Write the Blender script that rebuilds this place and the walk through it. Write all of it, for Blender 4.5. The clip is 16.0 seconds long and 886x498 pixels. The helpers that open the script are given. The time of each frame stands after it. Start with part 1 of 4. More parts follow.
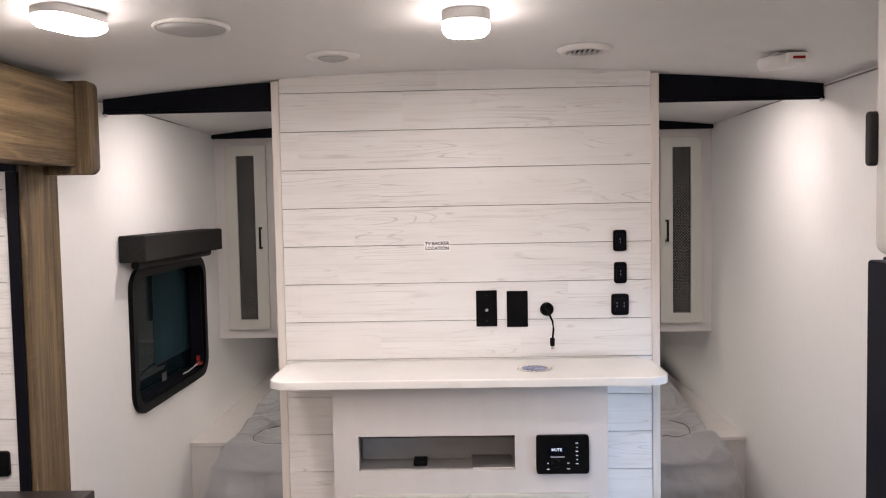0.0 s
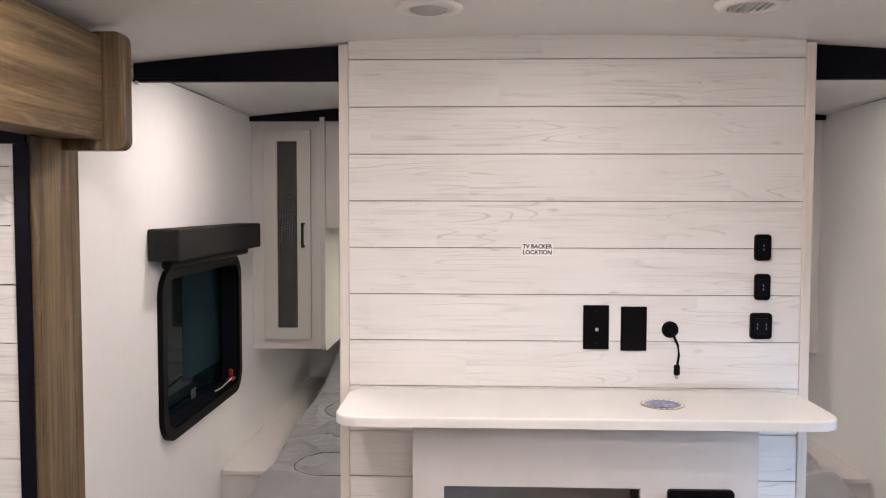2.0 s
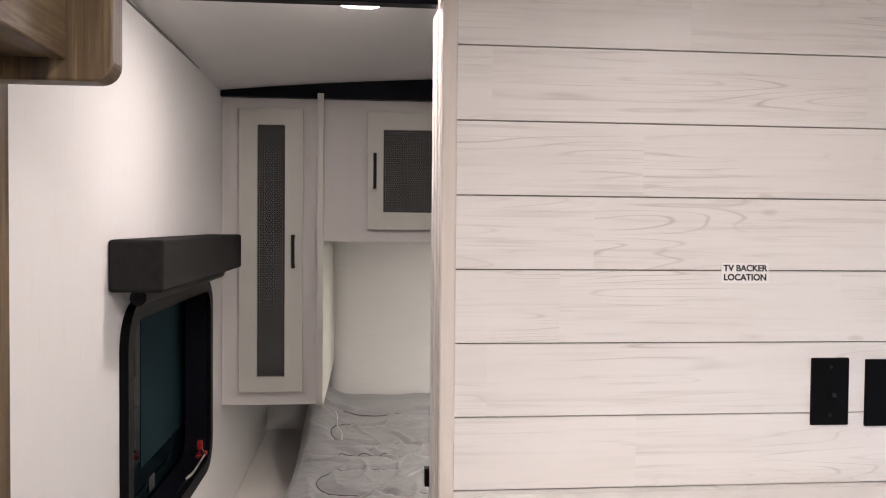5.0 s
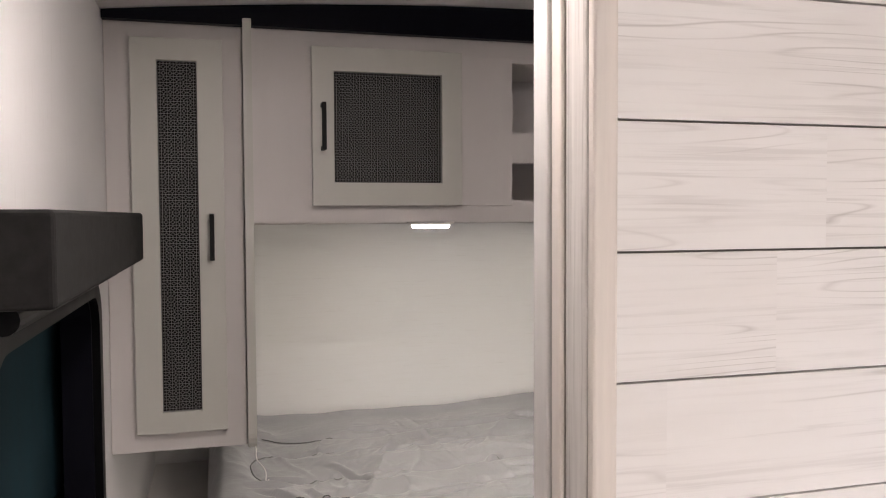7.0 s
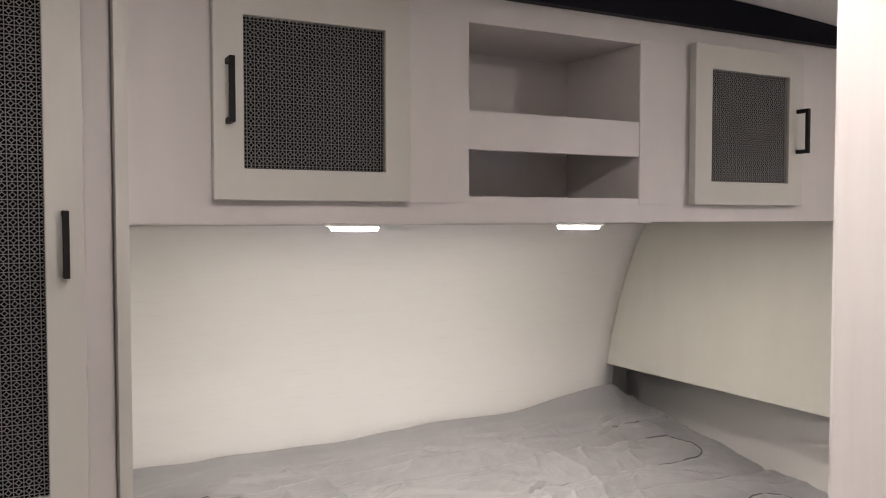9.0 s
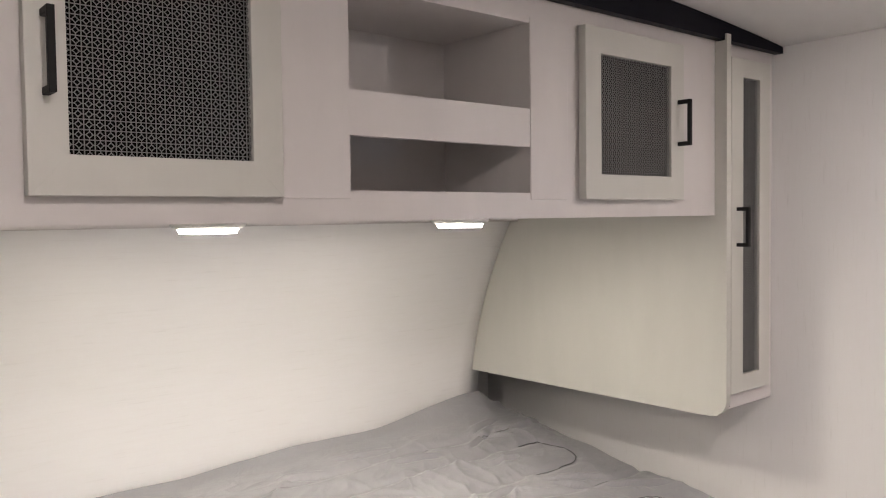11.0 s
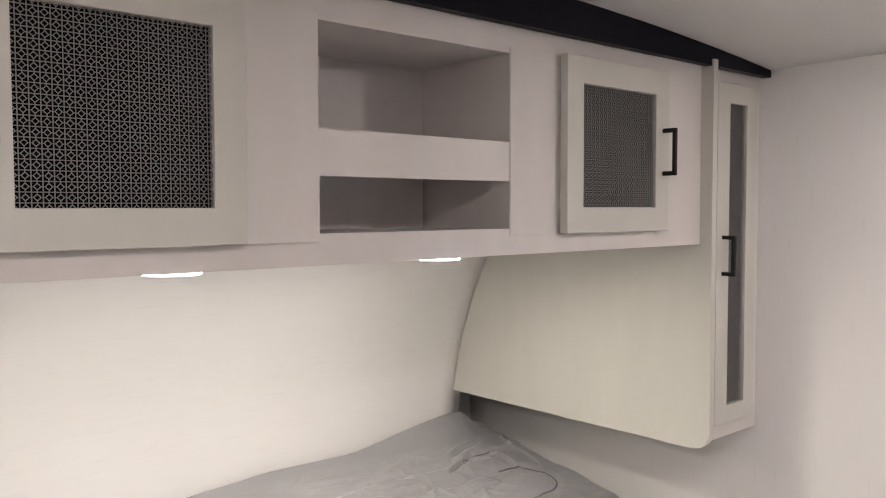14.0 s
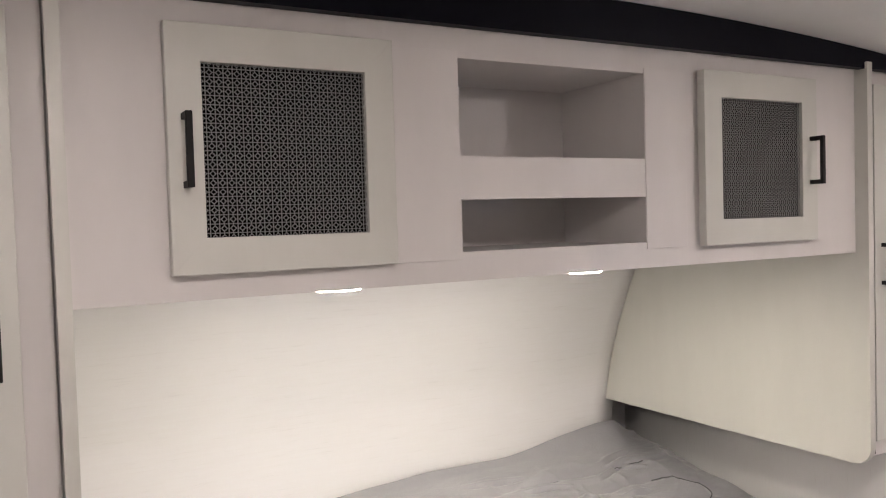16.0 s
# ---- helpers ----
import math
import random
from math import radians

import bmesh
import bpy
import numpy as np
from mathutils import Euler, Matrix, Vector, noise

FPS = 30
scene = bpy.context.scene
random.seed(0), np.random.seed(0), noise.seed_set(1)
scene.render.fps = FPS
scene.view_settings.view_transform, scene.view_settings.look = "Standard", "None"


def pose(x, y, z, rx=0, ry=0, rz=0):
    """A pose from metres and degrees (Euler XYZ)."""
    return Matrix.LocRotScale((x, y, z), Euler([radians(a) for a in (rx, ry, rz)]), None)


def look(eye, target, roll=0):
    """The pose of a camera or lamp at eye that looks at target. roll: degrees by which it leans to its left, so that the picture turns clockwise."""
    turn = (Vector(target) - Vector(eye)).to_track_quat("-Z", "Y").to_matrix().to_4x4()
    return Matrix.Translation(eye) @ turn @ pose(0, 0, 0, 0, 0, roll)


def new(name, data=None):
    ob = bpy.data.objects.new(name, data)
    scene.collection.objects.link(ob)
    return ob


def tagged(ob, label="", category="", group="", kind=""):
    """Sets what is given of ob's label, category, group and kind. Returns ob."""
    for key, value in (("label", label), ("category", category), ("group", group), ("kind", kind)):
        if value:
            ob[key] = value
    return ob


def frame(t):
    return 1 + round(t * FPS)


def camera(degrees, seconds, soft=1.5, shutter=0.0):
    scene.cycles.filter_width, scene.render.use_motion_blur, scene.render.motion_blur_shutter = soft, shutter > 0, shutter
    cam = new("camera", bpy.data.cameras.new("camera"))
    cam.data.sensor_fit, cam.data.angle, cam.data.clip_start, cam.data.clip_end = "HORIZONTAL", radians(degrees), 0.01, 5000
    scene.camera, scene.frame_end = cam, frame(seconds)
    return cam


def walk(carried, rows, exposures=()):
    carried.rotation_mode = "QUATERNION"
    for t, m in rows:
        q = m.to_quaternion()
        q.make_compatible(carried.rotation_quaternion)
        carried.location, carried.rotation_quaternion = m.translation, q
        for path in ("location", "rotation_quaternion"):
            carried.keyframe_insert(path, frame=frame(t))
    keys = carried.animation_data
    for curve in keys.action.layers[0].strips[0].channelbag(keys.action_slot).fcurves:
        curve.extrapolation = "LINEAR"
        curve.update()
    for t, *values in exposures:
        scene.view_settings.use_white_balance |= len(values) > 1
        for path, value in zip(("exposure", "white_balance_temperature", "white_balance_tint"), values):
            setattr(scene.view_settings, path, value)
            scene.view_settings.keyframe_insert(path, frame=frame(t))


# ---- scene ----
cam = camera(57.6, 16.0, soft=1.1)
PATH = [
    (0, (-0.027, -0.076, 1.523), (-0.078, 1.921, 1.416), -1.1),
    (0.5, (-0.084, 0.056, 1.527), (-0.154, 2.053, 1.439), -0.7),
    (1, (-0.149, 0.153, 1.516), (-0.232, 2.15, 1.428), -0.4),
    (1.5, (-0.213, 0.247, 1.51), (-0.302, 2.243, 1.421), 0.3),
    (2, (-0.28, 0.378, 1.507), (-0.35, 2.374, 1.402), 0.1),
    (2.5, (-0.374, 0.497, 1.49), (-0.409, 2.493, 1.371), 1.3),
    (3, (-0.455, 0.616, 1.483), (-0.449, 2.613, 1.376), 1.7),
    (3.5, (-0.563, 0.762, 1.487), (-0.487, 2.759, 1.408), 1.9),
    (3.7, (-0.598, 0.813, 1.483), (-0.499, 2.81, 1.418), 1.9),
    (5.8, (-0.827, 1.424, 1.457), (-0.585, 3.409, 1.403), 0.6),
    (6, (-0.856, 1.494, 1.452), (-0.59, 3.475, 1.399), 0.9),
    (6.5, (-0.918, 1.656, 1.452), (-0.518, 3.614, 1.386), 0.2),
    (7, (-0.944, 1.796, 1.436), (-0.41, 3.721, 1.352), -0.3),
    (7.5, (-0.973, 1.954, 1.447), (-0.329, 3.846, 1.358), -0.2),
    (8, (-0.983, 2.097, 1.446), (-0.21, 3.94, 1.372), 0.5),
    (8.5, (-0.994, 2.204, 1.442), (-0.138, 4.011, 1.374), 0.6),
    (9, (-1.018, 2.296, 1.432), (-0.09, 4.065, 1.352), -0.0),
    (9.5, (-1.014, 2.382, 1.421), (0.023, 4.091, 1.348), -0.3),
    (10, (-1.01, 2.459, 1.418), (0.151, 4.087, 1.356), -0.9),
    (10.2, (-1.014, 2.491, 1.412), (0.197, 4.082, 1.351), -1.1),
    (12.3, (-0.933, 2.586, 1.459), (0.4, 4.075, 1.373), 0.0),
    (12.5, (-0.939, 2.603, 1.449), (0.407, 4.08, 1.38), 0.1),
    (13, (-0.932, 2.594, 1.474), (0.415, 4.07, 1.401), -0.2),
    (13.5, (-0.931, 2.58, 1.49), (0.409, 4.063, 1.415), 0.0),
    (14, (-0.932, 2.565, 1.508), (0.373, 4.077, 1.41), -0.2),
    (14.5, (-0.939, 2.538, 1.515), (0.31, 4.096, 1.411), -1.0),
    (15, (-0.951, 2.512, 1.52), (0.236, 4.119, 1.424), -1.2),
    (15.5, (-0.958, 2.487, 1.522), (0.146, 4.153, 1.436), -1.4),
    (16, (-0.958, 2.454, 1.527), (0.016, 4.199, 1.455), -1.7),
]
walk(cam, [(t, look(eye, target, roll)) for t, eye, target, roll in PATH], [(0, -0.13), (3.5, -0.14), (6, -0.20), (7.5, -0.04), (9, 0.27), (10, 0.44), (12.5, 0.50), (14.5, 0.58), (16, 0.62)])

# ---- world and daylight ----
world = bpy.data.worlds.new("sky")
scene.world = world
world.use_nodes = True
wn = world.node_tree
sky = wn.nodes.new("ShaderNodeTexSky")
sky.sky_type = "NISHITA"
sky.sun_disc = False
sky.sun_elevation = radians(35)
sky.sun_rotation = radians(200)
wn.links.new(sky.outputs[0], wn.nodes["Background"].inputs[0])
wn.nodes["Background"].inputs[1].default_value = 0.08

LAMP_CEILING = 240.0
LAMP_READING = 168.0
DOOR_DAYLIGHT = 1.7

# ---- plan, in metres ----
XL, XR = -1.176, 1.112          # side walls
YB, YF = -2.2, 4.78             # back and front ends
TV_Y = 2.459                    # face of the television wall
TV_L, TV_R = -0.622, 0.586
CAB_Y = 3.641                   # face of the overhead cabinets
PAN_L, PAN_R = -0.870, 0.830    # inner faces of the cabinet's side panels


def ceil_z(x, y):
    return 1.944 - 0.060 * ((x + 0.03) / 1.148) ** 2 - 0.016 * min(max((y - 2.5) / 1.1, 0), 1)


def front_y(z):
    return 4.565 - 0.43 * max(z - 0.72, 0) ** 2


# ---- materials ----
def material(name, rough=0.5, metal=0.0, color=(0.8, 0.8, 0.8)):
    m = bpy.data.materials.new(name)
    m.use_nodes = True
    b = m.node_tree.nodes["Principled BSDF"]
    b.inputs["Roughness"].default_value = rough
    b.inputs["Metallic"].default_value = metal
    b.inputs["Base Color"].default_value = (*color, 1)
    return m


def node(m, kind, **kw):
    n = m.node_tree.nodes.new(kind)
    for key, value in kw.items():
        n.inputs[key.replace("_", " ")].default_value = value
    return n


def wire(m, a, b):
    m.node_tree.links.new(a, b)


def coords(m, scale=(1, 1, 1), shift=False):
    """Object coordinates, stretched; shift moves the pattern from piece to piece."""
    tc = m.node_tree.nodes.new("ShaderNodeTexCoord")
    mp = m.node_tree.nodes.new("ShaderNodeMapping")
    mp.inputs["Scale"].default_value = scale
    wire(m, tc.outputs["Object"], mp.inputs["Vector"])
    if shift:
        info = m.node_tree.nodes.new("ShaderNodeObjectInfo")
        mul = m.node_tree.nodes.new("ShaderNodeMath")
        mul.operation = "MULTIPLY"
        mul.inputs[1].default_value = 37.0
        wire(m, info.outputs["Random"], mul.inputs[0])
        wire(m, mul.outputs[0], mp.inputs["Location"])
    return mp.outputs[0]


def ramp(m, src, stops):
    r = m.node_tree.nodes.new("ShaderNodeValToRGB")
    els = r.color_ramp.elements
    while len(els) < len(stops):
        els.new(0.5)
    for e, (p, c) in zip(els, stops):
        e.position, e.color = p, (*c, 1)
    wire(m, src, r.inputs[0])
    return r.outputs[0]


def blend(m, fac, a, b, mode="MIX"):
    x = m.node_tree.nodes.new("ShaderNodeMix")
    x.data_type, x.blend_type = "RGBA", mode
    for k, v in ((0, fac), (6, a), (7, b)):
        if isinstance(v, (int, float)):
            x.inputs[k].default_value = v
        elif isinstance(v, tuple):
            x.inputs[k].default_value = (*v, 1)
        else:
            wire(m, v, x.inputs[k])
    return x.outputs[2]


def noise_tex(m, vec, scale, detail=4.0, rough=0.55, distortion=0.0):
    n = node(m, "ShaderNodeTexNoise", Scale=scale, Detail=detail, Roughness=rough, Distortion=distortion)
    wire(m, vec, n.inputs["Vector"])
    return n.outputs["Fac"]


def finish(m, color=None, height=None, bump=0.1, dist=0.002, rough=None):
    b = m.node_tree.nodes["Principled BSDF"]
    if color is not None:
        wire(m, color, b.inputs["Base Color"])
    if rough is not None:
        wire(m, rough, b.inputs["Roughness"])
    if height is not None:
        bp = node(m, "ShaderNodeBump", Strength=bump, Distance=dist)
        wire(m, height, bp.inputs["Height"])
        wire(m, bp.outputs[0], b.inputs["Normal"])
    return m


def rough_ramp(m, src, lo, hi):
    r = m.node_tree.nodes.new("ShaderNodeMapRange")
    r.inputs["To Min"].default_value, r.inputs["To Max"].default_value = lo, hi
    wire(m, src, r.inputs["Value"])
    return r.outputs[0]


def mat_shiplap():
    """White-washed printed board: faint grain along x, patches of thin grey grain lines, cathedral arcs and a few knots."""
    m = material("whitewashed_board", 0.42)
    v = coords(m, (1, 1, 1), True)

    def stretched(sx, sz):
        st = node(m, "ShaderNodeMapping")
        st.inputs["Scale"].default_value = (sx, 1, sz)
        wire(m, v, st.inputs["Vector"])
        return st.outputs[0]

    def times(a, k):
        mu = node(m, "ShaderNodeMath")
        mu.operation = "MULTIPLY"
        wire(m, a, mu.inputs[0])
        if isinstance(k, float):
            mu.inputs[1].default_value = k
        else:
            wire(m, k, mu.inputs[1])
        return mu.outputs[0]

    haze = noise_tex(m, stretched(1.6, 9), 2.0, 4, 0.55)
    base = ramp(m, haze, [(0.3, (0.785, 0.762, 0.745)), (0.5, (0.82, 0.80, 0.785)), (0.7, (0.84, 0.822, 0.81))])
    fine = noise_tex(m, stretched(1.5, 58), 2.6, 4, 0.6, 0.5)
    lines = ramp(m, fine, [(0.36, (1, 1, 1)), (0.43, (0.45, 0.45, 0.45)), (0.50, (0, 0, 0))])
    patch = ramp(m, noise_tex(m, stretched(1.0, 5.0), 2.2, 2), [(0.40, (0.12, 0.12, 0.12)), (0.62, (1, 1, 1))])
    col = blend(m, times(times(lines, patch), 0.38), base, (0.52, 0.495, 0.475))
    warp = noise_tex(m, stretched(0.75, 11.0), 1.7, 1.5, 0.45, 0.2)
    rings = node(m, "ShaderNodeMath")
    rings.operation = "PINGPONG"
    rings.inputs[1].default_value = 0.034
    wire(m, warp, rings.inputs[0])
    arcs = ramp(m, rings.outputs[0], [(0.0, (1, 1, 1)), (0.0022, (0.75, 0.75, 0.75)), (0.0055, (0, 0, 0))])
    where = ramp(m, noise_tex(m, stretched(1, 3.5), 3.0, 2), [(0.50, (0, 0, 0)), (0.66, (1, 1, 1))])
    col = blend(m, times(times(arcs, where), 0.70), col, (0.50, 0.47, 0.45))
    vor = node(m, "ShaderNodeTexVoronoi", Scale=1.0)
    wire(m, stretched(4.6, 13), vor.inputs["Vector"])
    knots = ramp(m, vor.outputs["Distance"], [(0.0, (1, 1, 1)), (0.045, (0.6, 0.6, 0.6)), (0.085, (0, 0, 0))])
    col = blend(m, times(knots, 0.5), col, (0.47, 0.44, 0.42))
    return finish(m, col, fine, 0.08, 0.0008)


def mat_wallpaper(name, tone=0.74, scale=(60, 60, 2.2), streak=0.10, rough=0.6, bump=0.07, deep=0.93, lift=1.04):
    """Vinyl wallboard with faint threads and short darker flecks."""
    m = material(name, rough)
    v = coords(m, scale)
    threads = noise_tex(m, v, 2.2, 5, 0.6)
    big = noise_tex(m, coords(m), 1.6, 3)
    lo = tone - streak
    c = ramp(m, threads, [(0.22, (lo * deep, lo * (deep - 0.015), lo * (deep - 0.025))), (0.38, (tone, tone * 0.985, tone * 0.978)), (0.75, (tone * lift, tone * (lift - 0.01), tone * (lift - 0.012)))])
    c = blend(m, rough_ramp(m, big, 0.0, 0.16), c, (lo * 0.9, lo * 0.89, lo * 0.88))
    return finish(m, c, threads, bump, 0.001)


def mat_paint(name, color, rough=0.45, var=0.04, grain=(1, 1, 1), bump=0.05, scale=9):
    m = material(name, rough)
    n1 = noise_tex(m, coords(m, grain), scale, 5, 0.6)
    n2 = noise_tex(m, coords(m), 140, 3, 0.6)
    dark = tuple(c * (1 - var * 2) for c in color)
    light = tuple(min(1, c * (1 + var)) for c in color)
    c = ramp(m, n1, [(0.3, dark), (0.65, light)])
    return finish(m, c, n2, bump, 0.0006, rough_ramp(m, n1, rough * 0.85, min(1, rough * 1.2)))


def mat_wood(name, axis="y", dark=(0.036, 0.022, 0.010), mid=(0.112, 0.074, 0.036), light=(0.225, 0.162, 0.088)):
    """Brown oak laminate; the grain runs along the axis."""
    m = material(name, 0.48)
    k = {"y": (13, 0.9, 13), "z": (13, 13, 0.9), "x": (0.9, 13, 13)}[axis]
    g = {"y": (90, 3.0, 90), "z": (90, 90, 3.0), "x": (3, 90, 90)}[axis]
    f = {"y": (34, 5.0, 34), "z": (34, 34, 5.0), "x": (5.0, 34, 34)}[axis]
    band = noise_tex(m, coords(m, k, True), 0.9, 5, 0.6, 0.6)
    streak = noise_tex(m, coords(m, tuple(q * 0.55 for q in g), True), 1.0, 6, 0.72, 0.5)
    pores = noise_tex(m, coords(m, g, True), 1.6, 4, 0.65)
    base = ramp(m, blend(m, 0.55, band, streak), [(0.38, dark), (0.50, mid), (0.62, light)])
    c = blend(m, ramp(m, pores, [(0.34, (0.5, 0.5, 0.5)), (0.46, (0, 0, 0))]), base, dark)
    flecks = ramp(m, noise_tex(m, coords(m, f, True), 1.0, 3, 0.6, 1.0), [(0.58, (0, 0, 0)), (0.70, (0.55, 0.55, 0.55))])
    c = blend(m, flecks, c, light)
    saw = noise_tex(m, coords(m, {"y": (6, 130, 6), "z": (6, 6, 130), "x": (130, 6, 6)}[axis]), 1.0, 3)
    c = blend(m, ramp(m, saw, [(0.52, (0, 0, 0)), (0.70, (0.13, 0.13, 0.13))]), c, light)
    return finish(m, c, pores, 0.15, 0.0006)


def mat_fabric():
    m = material("grey_quilt_fabric", 0.46)
    n1 = noise_tex(m, coords(m), 3.0, 4)
    weave = noise_tex(m, coords(m, (1, 1, 1)), 260, 2)
    creases = noise_tex(m, coords(m, (1, 1.6, 1)), 11, 6, 0.62, 1.2)
    c = ramp(m, n1, [(0.3, (0.262, 0.262, 0.275)), (0.7, (0.335, 0.335, 0.350))])
    c = blend(m, rough_ramp(m, weave, 0.0, 0.25), c, (0.218, 0.218, 0.230))
    finish(m, c, creases, 0.6, 0.006)
    m.node_tree.nodes["Principled BSDF"].inputs["Sheen Weight"].default_value = 0.25
    return m


def mat_glow(name, color, strength):
    m = material(name, 0.4)
    b = m.node_tree.nodes["Principled BSDF"]
    b.inputs["Base Color"].default_value = (0.85, 0.85, 0.85, 1)
    b.inputs["Emission Color"].default_value = (*color, 1)
    b.inputs["Emission Strength"].default_value = strength
    return m


SHIPLAP = mat_shiplap()
WALLS = mat_wallpaper("linen_wallboard", 0.80, (80, 80, 6.0), 0.045, 0.6, 0.02, 0.95, 1.012)
FRONTWALL = mat_wallpaper("linen_headboard", 0.79, (4.2, 60, 60), 0.045, 0.6, 0.01, 0.96, 1.02)
CEILING = mat_paint("white_ceiling_board", (0.71, 0.70, 0.692), 0.5, 0.015, bump=0.04)
CABINET = mat_paint("grey_cabinet_board", (0.62, 0.59, 0.578), 0.5, 0.02, (1, 1, 0.2), 0.04)
DOORPAINT = mat_paint("sage_grey_door_paint", (0.55, 0.545, 0.505), 0.42, 0.02, (1, 1, 0.2), 0.04)
INSIDE = mat_paint("cabinet_inside_board", (0.42, 0.40, 0.385), 0.6, 0.03)
BLACKTRIM = mat_paint("black_satin_trim", (0.007, 0.007, 0.011), 0.38, 0.05)
BLACKPLASTIC = mat_paint("black_plastic", (0.005, 0.005, 0.0055), 0.35, 0.05)
BLACKMETAL = mat_paint("black_powder_coat", (0.022, 0.021, 0.021), 0.42, 0.08)
VALANCE = mat_paint("charcoal_vinyl", (0.023, 0.0225, 0.022), 0.62, 0.1, bump=0.3, scale=60)
GRILLE = mat_paint("grille_metal", (0.19, 0.188, 0.186), 0.45, 0.04, bump=0.0)
DARKBACK = mat_paint("grille_dark_backing", (0.003, 0.003, 0.0032), 0.7, 0.1)
COUNTER = mat_paint("white_solid_counter", (0.80, 0.79, 0.77), 0.2, 0.012, bump=0.02)
CORNERTRIM = mat_paint("cream_corner_trim", (0.74, 0.685, 0.635), 0.42, 0.04, (8, 8, 0.6), 0.06)
PALETRIM = mat_paint("pale_end_trim", (0.66, 0.64, 0.625), 0.4, 0.03, (8, 8, 0.6), 0.05)
GRAINTRIM = mat_wood("scratched_grey_end_grain", "z", (0.30, 0.27, 0.25), (0.60, 0.57, 0.545), (0.72, 0.69, 0.665))
OAK_Y = mat_wood("oak_laminate_long", "y")
OAK_Z = mat_wood("oak_laminate_upright", "z")
FABRIC = mat_fabric()
STICKERGREY = mat_paint("dim_sticker", (0.07, 0.07, 0.07), 0.6, 0.3, scale=160)
JOINT = mat_paint("shadow_joint_board", (0.27, 0.25, 0.24), 0.7, 0.05)
SEAM = mat_paint("dark_seam_cord", (0.085, 0.082, 0.083), 0.8, 0.1)
MATTRESS = mat_paint("grey_mattress_cloth", (0.34, 0.33, 0.335), 0.9, 0.08)
WHITEPLASTIC = mat_paint("white_plastic", (0.78, 0.76, 0.74), 0.4, 0.02)
SPEAKERCLOTH = mat_paint("speaker_grille_cloth", (0.40, 0.39, 0.385), 0.7, 0.05, bump=0.4)
GREYSLOT = mat_paint("vent_slot_grey", (0.22, 0.21, 0.205), 0.6, 0.05)
FLOOR = mat_wood("grey_vinyl_plank", "y", (0.16, 0.14, 0.12), (0.30, 0.27, 0.24), (0.42, 0.39, 0.36))
CHROME = material("chrome", 0.15, 1.0, (0.8, 0.8, 0.8))
REDPLASTIC = mat_paint("red_latch_plastic", (0.30, 0.014, 0.010), 0.4, 0.05)
WHITEINK = mat_paint("white_ink", (0.7, 0.7, 0.72), 0.6, 0.02)
BLACKINK = mat_paint("black_ink", (0.02, 0.02, 0.02), 0.6, 0.02)
LABELPAPER = mat_paint("label_paper", (0.90, 0.89, 0.885), 0.5, 0.01)
BLUEGLASS = mat_paint("blue_resin_disc", (0.20, 0.24, 0.42), 0.2, 0.42, bump=0.05, scale=70)
BRONZERING = mat_paint("bronze_ring", (0.34, 0.32, 0.28), 0.35, 0.3, scale=120)
DARKTOP = mat_paint("dark_laminate_top", (0.028, 0.022, 0.022), 0.35, 0.1)
FRIDGE = mat_paint("black_fridge_skin", (0.003, 0.0035, 0.008), 0.3, 0.05)
for dark in (BLACKTRIM, BLACKPLASTIC, BLACKMETAL, DARKBACK, VALANCE, FRIDGE):
    dark.node_tree.nodes["Principled BSDF"].inputs["IOR"].default_value = 1.14
LAMPGLOW = mat_glow("ceiling_lamp_lens", (1.0, 0.885, 0.845), LAMP_CEILING)
LAMPSIDE = mat_glow("ceiling_lamp_lens_side", (1.0, 0.885, 0.845), LAMP_CEILING * 0.20)
READGLOW = mat_glow("reading_lamp_lens", (1.0, 0.905, 0.785), LAMP_READING)
READSIDE = mat_glow("reading_lamp_lens_side", (1.0, 0.90, 0.815), LAMP_READING * 0.04)
SCREENGLOW = mat_glow("stereo_letters", (0.55, 0.70, 1.0), 0.55)
TINTGLASS = material("tinted_window_glass", 0.06, 0.0, (0.005, 0.011, 0.014))
TINTGLASS.node_tree.nodes["Principled BSDF"].inputs["IOR"].default_value = 1.22
FRINGE = mat_paint("dark_blue_window_sheet", (0.014, 0.034, 0.044), 0.7, 0.15, (2, 2, 0.4), 0.1, 4)
FRINGE.node_tree.nodes["Principled BSDF"].inputs["IOR"].default_value = 1.15
CLEARGLASS = material("clear_glass", 0.03, 0.0, (0.9, 0.95, 0.97))
CLEARGLASS.node_tree.nodes["Principled BSDF"].inputs["Transmission Weight"].default_value = 1.0

# ---- builders ----
ORIGIN = {}


def thing(name, at, label, category, group="", kind=""):
    ob = new(name)
    ob.location = at
    ob.empty_display_size = 0.05
    ORIGIN[ob.name] = Vector(at)
    return tagged(ob, label, category, group, kind)


def part(name, bm, mat, parent=None, label="", smooth=False):
    """Links a bmesh, given in world metres, as one mesh under its thing or part."""
    me = bpy.data.meshes.new(name)
    if parent is not None:
        org = ORIGIN[parent.name]
    else:
        xs = [v.co for v in bm.verts]
        org = Vector(((min(c.x for c in xs) + max(c.x for c in xs)) / 2, (min(c.y for c in xs) + max(c.y for c in xs)) / 2, min(c.z for c in xs)))
    bmesh.ops.translate(bm, verts=bm.verts, vec=-org)
    if smooth:
        for f in bm.faces:
            f.smooth = True
    bm.to_mesh(me)
    bm.free()
    me.materials.append(mat)
    ob = new(name, me)
    ORIGIN[ob.name] = org.copy()
    if parent is None:
        ob.location = org
    else:
        ob.parent = parent
    if label:
        ob["label"] = label
    return ob


